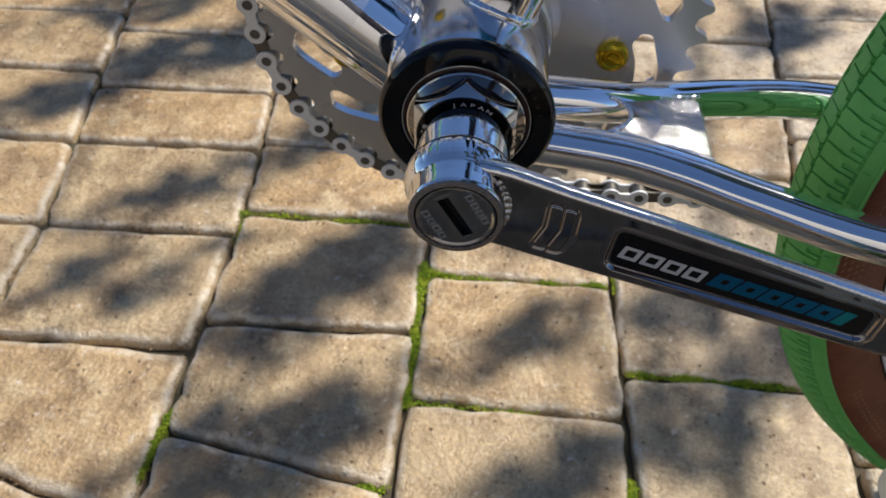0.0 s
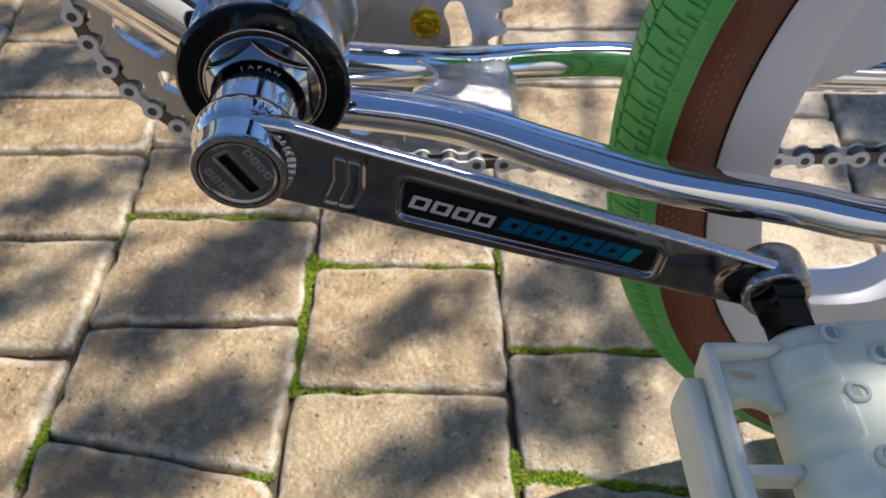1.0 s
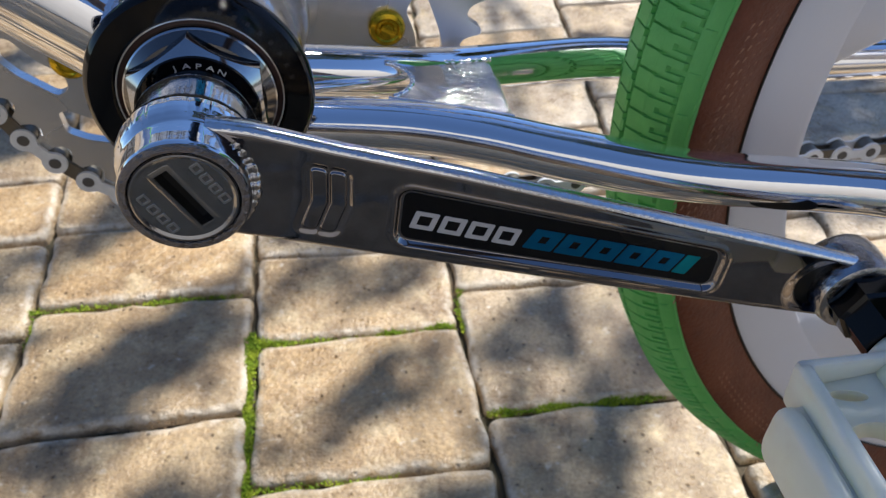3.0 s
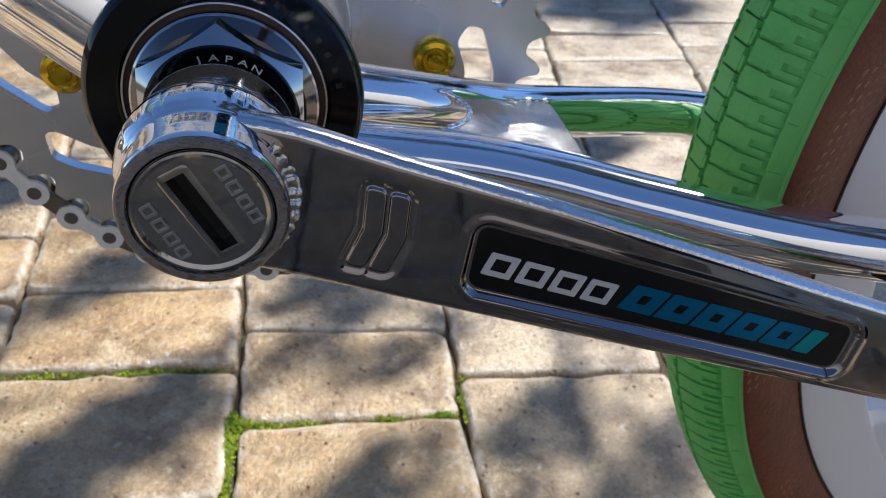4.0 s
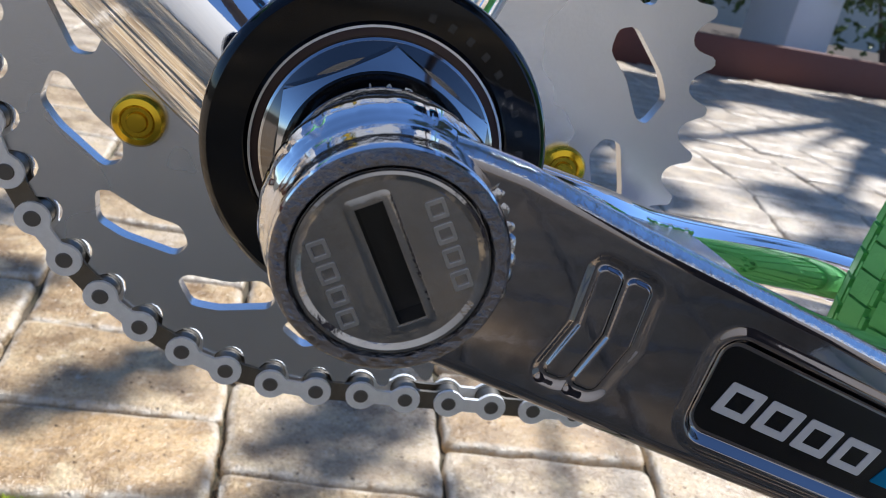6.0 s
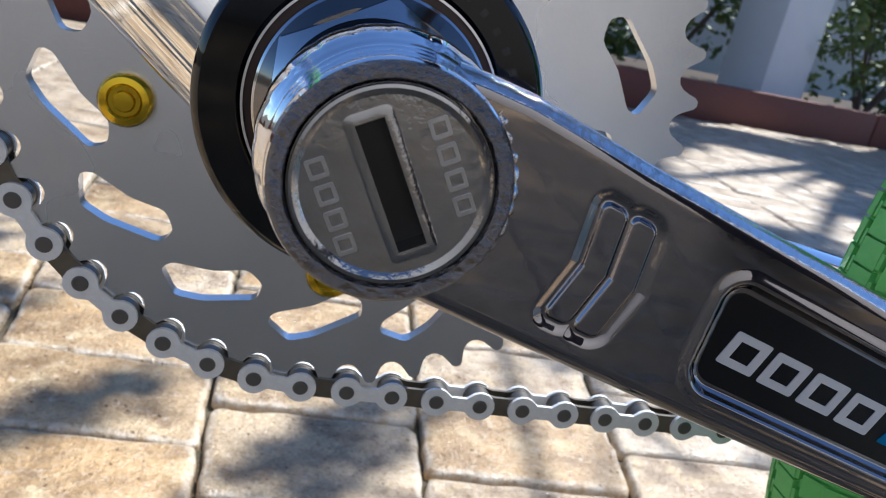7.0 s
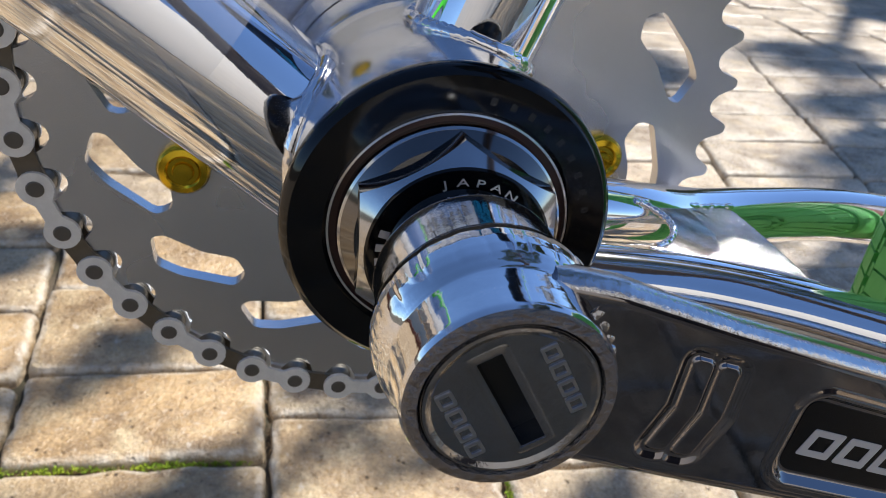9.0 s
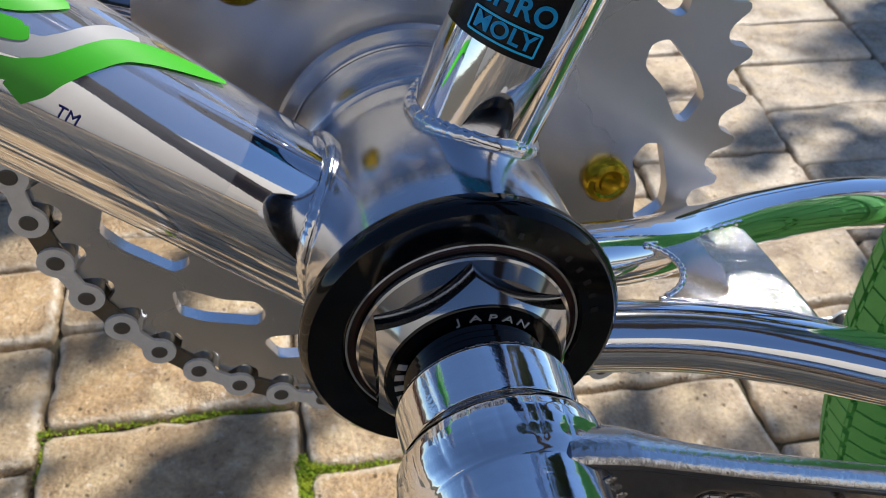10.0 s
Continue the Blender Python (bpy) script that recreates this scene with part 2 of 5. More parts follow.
M_POST = material("white_painted_post", (0.70, 0.72, 0.76), 0.5, vary=0.05, scale=12)


# ---- mesh helpers ----
def mesh_of(name, bm, mats, smooth=True, sharp=38):
    me = bpy.data.meshes.new(name)
    bmesh.ops.recalc_face_normals(bm, faces=bm.faces)
    bm.to_mesh(me)
    bm.free()
    for m in mats if isinstance(mats, (list, tuple)) else [mats]:
        me.materials.append(m)
    if smooth:
        me.polygons.foreach_set("use_smooth", [True] * len(me.polygons))
        me.set_sharp_from_angle(angle=radians(sharp))
    return me


def part(name, bm, mats, parent, label="", smooth=True, sharp=38):
    ob = new(name, mesh_of(name, bm, mats, smooth, sharp) if isinstance(bm, bmesh.types.BMesh) else bm)
    ob.parent = parent
    return tagged(ob, label=label)


def thing(name, label, category, group="", kind=""):
    return tagged(new(name), label=label, category=category, group=group, kind=kind)


def lathe(profile, seg=96, cx=0.0, cz=BH, bm=None, mi=0, closed=False):
    """Turns (radius, y) points round an axis along y through (cx, cz)."""
    bm = bm or bmesh.new()
    rings = []
    for r, y in profile:
        if r < 1e-7:
            rings.append([bm.verts.new((cx, y, cz))])
        else:
            rings.append([bm.verts.new((cx + r * math.cos(2 * math.pi * i / seg), y, cz + r * math.sin(2 * math.pi * i / seg))) for i in range(seg)])
    pairs = list(zip(rings, rings[1:])) + ([(rings[-1], rings[0])] if closed else [])
    for a, b in pairs:
        for i in range(seg):
            j = (i + 1) % seg
            vs = [a[i], a[j], b[j], b[i]] if len(a) > 1 and len(b) > 1 else ([a[0], b[j], b[i]] if len(a) == 1 else [a[i], a[j], b[0]])
            bm.faces.new(vs).material_index = mi
    return bm


def smooth_path(points, n):
    """Catmull-Rom through the points."""
    p = [Vector(q) for q in points]
    p = [2 * p[0] - p[1]] + p + [2 * p[-1] - p[-2]]
    out = []
    for i in range(1, len(p) - 2):
        for k in range(n):
            t = k / n
            a, b, c, d = p[i - 1:i + 3]
            out.append(0.5 * (2 * b + (c - a) * t + (2 * a - 5 * b + 4 * c - d) * t * t + (3 * b - a - 3 * c + d) * t ** 3))
    return out + [p[-2]]


def sweep(points, radii, seg=32, bm=None, caps=True):
    bm = bm or bmesh.new()
    pts = [Vector(p) for p in points]
    radii = radii if isinstance(radii, (list, tuple)) else [radii] * len(pts)
    rings, up = [], Vector((0, 1, 0))
    for i, p in enumerate(pts):
        d = (pts[min(i + 1, len(pts) - 1)] - pts[max(i - 1, 0)]).normalized()
        a = (up - d * up.dot(d)).normalized()
        b = d.cross(a)
        rings.append([bm.verts.new(p + radii[i] * (math.cos(2 * math.pi * k / seg) * a + math.sin(2 * math.pi * k / seg) * b)) for k in range(seg)])
        up = a
    for a, b in zip(rings, rings[1:]):
        for k in range(seg):
            bm.faces.new((a[k], a[(k + 1) % seg], b[(k + 1) % seg], b[k]))
    if caps:
        bm.faces.new(rings[0])
        bm.faces.new(rings[-1])
    return bm


def plate(outline, holes, y0, y1, to_world, bm=None):
    """A flat plate with holes: outline and holes in (u, w), from depth y0 to y1; to_world(u, y, w) places it."""
    bm = bm or bmesh.new()
    loops = [outline] + list(holes)
    near, far = [], []
    for lp in loops:
        near.append([bm.verts.new(to_world(u, y0, w)) for u, w in lp])
        far.append([bm.verts.new(to_world(u, y1, w)) for u, w in lp])
    for side in (near, far):
        edges = [bm.edges.new((lp[i], lp[(i + 1) % len(lp)])) for lp in side for i in range(len(lp))]
        bmesh.ops.triangle_fill(bm, use_beauty=True, use_dissolve=False, edges=edges)
    for a, b in zip(near, far):
        for i in range(len(a)):
            j = (i + 1) % len(a)
            bm.faces.new((a[i], a[j], b[j], b[i]))
    return bm


def soft_plate(outline, y0, y1, c, to_world):
    """A plate whose rims are rounded by c: rings of the outline drawn inwards along its normals."""
    bm = bmesh.new()
    m = len(outline)
    area = sum(outline[i][0] * outline[(i + 1) % m][1] - outline[(i + 1) % m][0] * outline[i][1] for i in range(m))
    nrm = []
    for i in range(m):
        d = Vector((outline[(i + 1) % m][0] - outline[i - 1][0], outline[(i + 1) % m][1] - outline[i - 1][1])).normalized()
        nrm.append(Vector((-d.y, d.x)) * (1 if area > 0 else -1))
    steps = [(c * (1 - math.sin(math.pi / 2 * k / 4)), c * (1 - math.cos(math.pi / 2 * k / 4))) for k in range(5)]
    levels = [(ins, y0 + dep) for ins, dep in steps] + [(ins, y1 - dep) for ins, dep in reversed(steps)]
    rings = [[bm.verts.new(to_world(p[0] + n.x * ins, y, p[1] + n.y * ins)) for p, n in zip(outline, nrm)] for ins, y in levels]
    for a, b in zip(rings, rings[1:]):
        for i in range(m):
            bm.faces.new((a[i], a[(i + 1) % m], b[(i + 1) % m], b[i]))
    bm.faces.new(rings[0])
    bm.faces.new(rings[-1])
    return bm


def rounded(points, r, n=5):
    """A polygon with its corners rounded by r."""
    out = []
    m = len(points)
    for i in range(m):
        p, a, b = (Vector((*points[k % m], 0)) for k in (i, i - 1, i + 1))
        da, db = (a - p), (b - p)
        ra = min(r, da.length * 0.45, db.length * 0.45)
        s, e = p + da.normalized() * ra, p + db.normalized() * ra
        for k in range(n + 1):
            t = k / n
            q = (1 - t) ** 2 * s + 2 * t * (1 - t) * p + t * t * e
            out.append((q.x, q.y))
    return out


def box(bm, center, size, bevel=0.0, m=None, mi=0, segs=2):
    vs = bmesh.ops.create_cube(bm, size=1.0)["verts"]
    mat = Matrix.Translation(center) @ (m or Matrix()) @ Matrix.Diagonal((*size, 1))
    bmesh.ops.transform(bm, matrix=mat, verts=vs)
    faces = {f for v in vs for f in v.link_faces}
    for f in faces:
        f.material_index = mi
    if bevel:
        edges = list({e for v in vs for e in v.link_edges})
        res = bmesh.ops.bevel(bm, geom=edges, offset=bevel, segments=segs, affect="EDGES", profile=0.5)
        for f in res["faces"]:
            f.material_index = mi
    return bm


def sm(x, a, b):
    t = max(0.0, min(1.0, (x - a) / (b - a)))
    return t * t * (3 - 2 * t)


def bb(x, y, z):
    return Vector((x, y, BH + z))


def lettering(text, size, depth, spacing=1.0, bold=0.0):
    """Letters in Blender's own font as a bmesh in x (along) and y (up), centred."""
    cu = bpy.data.curves.new("lettering", "FONT")
    cu.body, cu.size, cu.extrude, cu.align_x, cu.align_y, cu.space_character = text, size, depth, "CENTER", "CENTER", spacing
    cu.offset = bold
    ob = bpy.data.objects.new("lettering", cu)
    scene.collection.objects.link(ob)
    dg = bpy.context.evaluated_depsgraph_get()
    me = bpy.data.meshes.new_from_object(ob.evaluated_get(dg))
    bm = bmesh.new()
    bm.from_mesh(me)
    bpy.data.objects.remove(ob)
    bpy.data.meshes.remove(me)
    return bm


# ---- ground ----
pavement = tagged(new("pavement"), label="sunlit tan concrete pavers with mossy sandy joints", category="pavement", kind="structure")
bm = bmesh.new()
bm.faces.new([bm.verts.new(p) for p in ((-400, -400, -0.009), (400, -400, -0.009), (400, 400, -0.009), (-400, 400, -0.009))])
tagged(new("ground", mesh_of("ground", bm, M_BED, False)), label="dark sandy bedding under the pavers", category="ground", kind="structure")

# ---- bicycle: frame ----
bike = thing("bicycle", "chrome bicycle with green tyre and white wheel on pavers", "bicycle")

part("bottom_bracket_shell", lathe([(0.0226, -0.0225), (0.0262, -0.0225), (0.0267, -0.0215), (0.0267, 0.0200), (0.0262, 0.0210), (0.0226, 0.0210)]), M_SHELL, bike)
cover = part("bearing_cover", lathe([(0.0266, -0.0215), (0.0285, -0.0222), (0.0289, -0.0243), (0.0286, -0.0256), (0.0274, -0.0266), (0.0217, -0.0266), (0.0212, -0.0260), (0.0212, -0.023)]), M_BLACK, bike, "glossy black bearing cover")
part("retaining_ring", lathe([(0.0212, -0.0254), (0.0210, -0.0259), (0.0206, -0.0259), (0.0204, -0.0252)]), M_SILVER, cover)
part("seal", lathe([(0.0206, -0.0250), (0.0150, -0.0250)]), M_SEAL, cover)
washer = part("washer", lathe([(0.0193, -0.0248), (0.0194, -0.0262), (0.0192, -0.0270), (0.0188, -0.0273), (0.0170, -0.0272)]), M_NUT, cover)
part("flange", lathe([(0.0189, -0.0272), (0.0184, -0.0276), (0.0166, -0.0292), (0.0120, -0.0292)]), M_DARK_CHROME, washer, "dark chrome flange")
part("bearing_cover", lathe([(0.0262, 0.0206), (0.0276, 0.0208), (0.0281, 0.0216), (0.0284, 0.0330), (0.0280, 0.0350), (0.0270, 0.0360), (0.0150, 0.0365)]), M_SATIN, bike, "brushed alloy cover of the drive side")
M_COVER_MARK = material("grey_stamped_marks", (0.009, 0.009, 0.010), 0.25)
for i in range(9):                    # unreadable stamped marks
    a = radians(78 - 8.5 * i)
    g = bmesh.new()
    box(g, bb(0.0238 * math.cos(a), -0.02665, 0.0238 * math.sin(a)), (0.0011, 0.0001, 0.0013), 0.0, Matrix.Rotation(math.pi / 2 - a, 4, "Y"))
    part("stamped_mark", g, M_COVER_MARK, cover, smooth=False)
part("dust_seal", lathe([(0.0280, 0.0362), (0.0310, 0.0366), (0.0315, 0.0385), (0.029, 0.0395)]), M_SATIN, bike)
# lock nut with chamfered corners
bm = bmesh.new()
n_seg = 72
def hexr(a, rc):
    return rc * math.cos(math.pi / 6) / math.cos((a - math.pi / 6 + math.pi / 6) % (math.pi / 3) - math.pi / 6)
rings = []
for i in range(n_seg):
    a = 2 * math.pi * i / n_seg + math.pi / 2
    r = hexr(a - math.pi / 2, 0.0186)
    rings.append([bm.verts.new(bb(q * math.cos(a), y, q * math.sin(a))) for q, y in
                  ((r, -0.0266), (r, -0.0345 + 0.95 * (r - 0.0152)), (0.0154, -0.0343), (0.0150, -0.0346), (0.0116, -0.0346), (0.0110, -0.0335))])
for i, a in enumerate(rings):
    b = rings[(i + 1) % n_seg]
    for q in range(5):
        f = bm.faces.new((a[q], b[q], b[q + 1], a[q + 1]))
        f.material_index = 1 if q >= 2 else 0
nut = part("lock_nut", bm, [M_NUT, M_BLACK], bike, "chromed hexagonal lock nut with black face", sharp=14)


def arc_text(text, radius, mid_deg, size, y, parent, name, mat, step_deg):
    for i, ch in enumerate(text):
        a = radians(mid_deg - (i - (len(text) - 1) / 2) * step_deg)
        g = lettering(ch, size, 0.0001)
        for v in g.verts:
            u, w, d = v.co
            r = radius + w * 0.8
            v.co = bb(r * math.cos(a) + 1.3 * u * math.sin(a), y - d, r * math.sin(a) - 1.3 * u * math.cos(a))
        part(name, g, mat, parent, smooth=False)


arc_text("JAPAN", 0.0129, 80, 0.0023, -0.03475, nut, "stamped_letter", M_STAMP, 12.5)
for i in range(4):                    # more stamping, worn past reading
    a = radians(196 - 11 * i)
    g = bmesh.new()
    box(g, bb(0.0129 * math.cos(a), -0.03475, 0.0129 * math.sin(a)), (0.0013, 0.0001, 0.0016), 0.0, Matrix.Rotation(math.pi / 2 - a, 4, "Y"))
    part("stamped_mark", g, M_STAMP, nut, smooth=False)
part("spindle", lathe([(0.0114, -0.026), (0.0114, -0.0352)] + [(0.0122 - 0.0005 * (k % 2), -0.0354 - 0.0007 * k) for k in range(13)] + [(0.0105, -0.046)]), M_BLACK, bike, "black ribbed spindle sleeve")


def tube_between(p, q, r, name, label=""):
    p, q = Vector(p), Vector(q)
    return part(name, sweep([p + (q - p) * k / 12 for k in range(13)], r, 48), M_CHROME, bike, label)


DT_A, ST_A = radians(180 - 39.5), radians(69.5)
DT_DIR, ST_DIR = Vector((math.cos(DT_A), 0, math.sin(DT_A))), Vector((math.cos(ST_A), 0, math.sin(ST_A)))
DT_O = bb(0, YF, 0) + Vector((-0.642, 0, -0.767)) * 0.0140
DT_R, ST_R = 0.0160, 0.0128
down_tube = tube_between(DT_O + DT_DIR * 0.012, DT_O + DT_DIR * 0.42, DT_R, "down_tube")
seat_tube = tube_between(bb(0, YF, 0) + ST_DIR * 0.012, bb(0, YF, 0) + ST_DIR * 0.34, ST_R, "seat_tube")


def weld_ring(o, d, r, at, name):
    """A rippled bead where a round tube meets the shell."""
    g = bmesh.new()
    side = Vector((0, 1, 0))
    up = d.cross(side)
    n_a, n_b = 200, 10
    rows = []
    for i in range(n_a):
        a = 2 * math.pi * i / n_a
        rad = math.cos(a) * side + math.sin(a) * up
        base = o + rad * r
        # distance along d at which the tube's wall leaves the shell
        lo = at
        for _ in range(140):
            q = base + d * lo - bb(0, 0, 0)
            if math.hypot(q.x, q.z) > 0.0268:
                break
            lo += 0.0004
        c = base + d * lo
        rr = 0.0016 + 0.00003 * math.sin(i * 0.94) + 0.00010 * math.sin(i * 0.13)
        rows.append([g.verts.new(c + rr * (math.cos(2 * math.pi * k / n_b) * rad + math.sin(2 * math.pi * k / n_b) * d)) for k in range(n_b)])
    for i in range(n_a):
        a, b = rows[i], rows[(i + 1) % n_a]
        for k in range(n_b):
            g.faces.new((a[k], a[(k + 1) % n_b], b[(k + 1) % n_b], b[k]))
    return part(name, g, M_CHROME_WELD, bike)


weld_ring(DT_O, DT_DIR, DT_R, 0.0, "weld_bead")
weld_ring(bb(0, YF, 0), ST_DIR, ST_R, 0.0, "weld_bead")

# chain stays, mirrored, bent round the tyre
STAY = [(0.010, -0.0078, -0.0195), (0.050, -0.0099, -0.0229), (0.075, -0.0157, -0.0252), (0.100, -0.0240, -0.0284), (0.135, -0.0353, -0.0317),
        (0.180, -0.0451, -0.0333), (0.215, -0.0536, -0.0348), (0.300, -0.0617, -0.0361), (0.395, -0.0660, -0.0400)]
STAY_R = [(0.010, 0.0010, -0.0070), (0.050, 0.0133, -0.0172), (0.075, 0.0272, -0.0256), (0.100, 0.0379, -0.0306), (0.135, 0.0456, -0.0346),
          (0.180, 0.0490, -0.0416), (0.215, 0.0535, -0.0460), (0.300, 0.0581, -0.0496), (0.385, 0.0640, -0.0470)]
for row in (STAY, STAY_R):
    pts = smooth_path([bb(*p) for p in row], 10)
    stay = part("chain_stay", sweep(pts, 0.0079, 40), M_CHROME, bike)
    if row is STAY:
        g = bmesh.new()
        c, rr = bb(0.158, -0.0404, -0.0334), 0.0027
        ring = []
        for k in range(32):
            a = 2 * math.pi * k / 32
            dz = rr * math.sin(a) - 0.0012
            ring.append(g.verts.new(c + Vector((0.0095 * math.cos(a), -math.sqrt(0.0081 ** 2 - dz * dz) - 0.22 * 0.0095 * math.cos(a), dz - 0.04 * 0.0095 * math.cos(a)))))
        g.faces.new(ring)
        # flat black oval painted as the shade of the hole
        part("drain_hole", g, M_RECESS_SHADE, stay)

# pressed gusset between the stays
def gusset_at(x, t):
    """A point of the plate: x along the bicycle, t from the near stay (-1) to the far one (1)."""
    near, far = [[np.interp(x, [q[0] for q in row], [q[k] for q in row]) for k in (1, 2)] for row in (STAY, STAY_R)]
    a, b = Vector((near[0] + 0.0048, near[1] + 0.0064)), Vector((far[0] - 0.0056, far[1] + 0.0060))
    q = a + (b - a) * (t + 1) / 2
    return bb(x, q.x, q.y + 0.0006 * (1 - t * t))


g = bmesh.new()
nu, nv = 56, 56
grid = []
for i in range(nu + 1):
    row = []
    for j in range(nv + 1):
        t = j / nv * 2 - 1
        front, back = 0.0495 + 0.0080 * (1 - t * t), 0.0895 - 0.0012 * (1 - t * t) - 0.003 * sm(t, 0.8, 1.0)
        p = gusset_at(front + (back - front) * i / nu, t)
        p.z -= 0.0060 * sm(i / nu, 0.88, 1.0)
        row.append(g.verts.new(p))
    grid.append(row)
for i in range(nu):
    for j in range(nv):
        f = g.faces.new((grid[i][j], grid[i + 1][j], grid[i + 1][j + 1], grid[i][j + 1]))
        c = f.calc_center_median()
        if i / nu < 0.36 + 0.30 * noise.noise(c * 160) + 0.22 * (j / nv - 0.5) and 3 < j < nv - 3:
            f.material_index = 1      # shadow on the front put into the finish, the rest hammered by the press
bmesh.ops.solidify(g, geom=g.faces[:], thickness=0.002)
gusset = part("stay_gusset", g, [M_ZINC, M_SHELL], bike, "shiny pressed steel gusset between the stays")
for side in (-1, 1):                  # rippled beads along its edges
    line = [gusset_at(0.0495 + 0.0365 * k / 90, side * 0.97) for k in range(91)]
    part("weld_bead", sweep(line, [0.0009 + 0.00007 * math.sin(k * 0.9) + 0.00008 * math.sin(k * 0.37) if side > 0 else 0.0006 for k in range(91)], 10), M_CHROME_WELD, gusset, sharp=80)

lip = []
for k in range(91):                   # thick lip along the notched front edge
    t = k / 90 * 1.8 - 0.9
    q = gusset_at(0.0495 + 0.0080 * (1 - t * t), t)
    lip.append(q + Vector((0, 0, 0.0002)))
part("weld_bead", sweep(lip, [0.0008 + 0.00007 * math.sin(k * 0.8) for k in range(91)], 10), M_CHROME, gusset, sharp=80)

# decals on the tubes
def tube_patch(o, d, r, s0, s1, a0, a1, n=20, m=20, lift=0.00025):
    """A sheet wrapped on a tube: from s0 to s1 along it and from angle a0 to a1 (0 faces the near side, 90 up)."""
    g = bmesh.new()
    side, up = Vector((0, -1, 0)), Vector((0, -1, 0)).cross(d)
    if up.z < 0:
        up = -up
    rows = [[g.verts.new(o + d * (s0 + (s1 - s0) * i / n) + (r + lift) * (math.cos(radians(a0 + (a1 - a0) * j / m)) * side + math.sin(radians(a0 + (a1 - a0) * j / m)) * up)) for j in range(m + 1)] for i in range(n + 1)]
    for i in range(n):
        for j in range(m):
            g.faces.new((rows[i][j], rows[i + 1][j], rows[i + 1][j + 1], rows[i][j + 1]))
    return g


M_CLEAR = bpy.data.materials.new("clear_film")
M_CLEAR.use_nodes = True
_b = M_CLEAR.node_tree.nodes["Principled BSDF"]
_b.inputs["Base Color"].default_value, _b.inputs["Roughness"].default_value, _b.inputs["Alpha"].default_value = (0.75, 0.75, 0.77, 1), 0.06, 0.08


def tube_ribbon(o, d, r, pts, width, lift, n=14):
    """A painted stroke on a tube through (along, angle, width factor) points."""
    g = bmesh.new()
    side, up = Vector((0, -1, 0)), Vector((0, -1, 0)).cross(d)
    if up.z < 0:
        up = -up
    path = smooth_path([(s * 1000, a * r * 17.45, f) for s, a, f in pts], n)
    rows = []
    for i, p in enumerate(path):
        q = (path[min(i + 1, len(path) - 1)] - path[max(i - 1, 0)])
        q.z = 0
        q.normalize()
        nrm = Vector((-q.y, q.x, 0))
        row = []
        for k in range(5):
            c = p + nrm * width * 1000 * p.z * (k / 4 - 0.5)
            a = c.y / 1000 / r
            row.append(g.verts.new(o + d * (c.x / 1000) + (r + lift) * (math.cos(a) * side + math.sin(a) * up)))
        rows.append(row)
    for a, b in zip(rows, rows[1:]):
        for k in range(4):
            g.faces.new((a[k], a[k + 1], b[k + 1], b[k]))
    return g


film = part("clear_decal_film", tube_patch(DT_O, DT_DIR, DT_R, 0.0430, 0.40, -40, 140, 8, 40, 0.0002), M_CLEAR, down_tube, "clear film of the tube decal")
film.visible_shadow = False
STROKES = (([(0.0500, 93, 0.3), (0.0545, 88, 0.75), (0.0600, 81, 0.95), (0.0650, 73, 1.0), (0.0690, 63, 1.0), (0.0743, 39, 1.05), (0.0769, 26, 1.35), (0.0785, 14, 0.9)], 0.0042, 0.00050, M_DECAL_GREEN, "bright green decal stroke"),
           ([(0.0735, 42, 0.8), (0.0776, 31, 1.0), (0.0814, 24, 1.0), (0.0950, 12, 1.0)], 0.0034, 0.00045, M_DECAL_GREEN, "bright green decal stroke"),
           ([(0.0660, 82, 0.4), (0.0690, 77, 0.9), (0.0722, 66, 1.0), (0.0760, 49, 1.0), (0.0800, 40, 1.0), (0.0950, 28, 1.0)], 0.0038, 0.00035, M_DECAL_GREY, "grey decal outline"),
           ([(0.0806, 48, 0.4), (0.0822, 45, 1.0), (0.0900, 38, 1.1)], 0.0032, 0.00045, M_DECAL_GREEN, "bright green decal stroke"),
           ([(0.0775, 76, 0.4), (0.0800, 71, 0.9), (0.0850, 58, 1.0), (0.0920, 50, 1.0)], 0.0034, 0.00045, M_DECAL_GREEN, "bright green decal stroke"))
for pts, wd, lift, mat, lab in STROKES:
    part("decal_stroke", tube_ribbon(DT_O, DT_DIR, DT_R, pts, wd, lift), mat, down_tube, lab)


def tube_text(text, size, o, d, r, s, ang, mat, name, parent, along=1, lift=0.0004, spin=0.0):
    g = lettering(text, size, 0.00002)
    side, up = Vector((0, -1, 0)), Vector((0, -1, 0)).cross(d)
    if up.z < 0:
        up = -up
    cs, sn = math.cos(radians(spin)), math.sin(radians(spin))
    for v in g.verts:
        u, w, dep = v.co
        u, w = u * cs - w * sn, u * sn + w * cs
        a = radians(ang) + w / r
        v.co = o + d * (s + along * u) + (r + lift) * (math.cos(a) * side + math.sin(a) * up)
    return part(name, g, mat, parent, smooth=False)


tube_text("TM", 0.0027, DT_O, DT_DIR, DT_R, 0.0704, 17, M_DECAL_NAVY, "decal_letter", down_tube, along=-1)
# black badge round the seat tube
badge = part("tube_badge", tube_patch(bb(0, YF, 0), ST_DIR, ST_R, 0.0430, 0.090, -8, 92, 12, 28, 0.00025), M_STICKER, seat_tube, "black foil badge with cyan print")


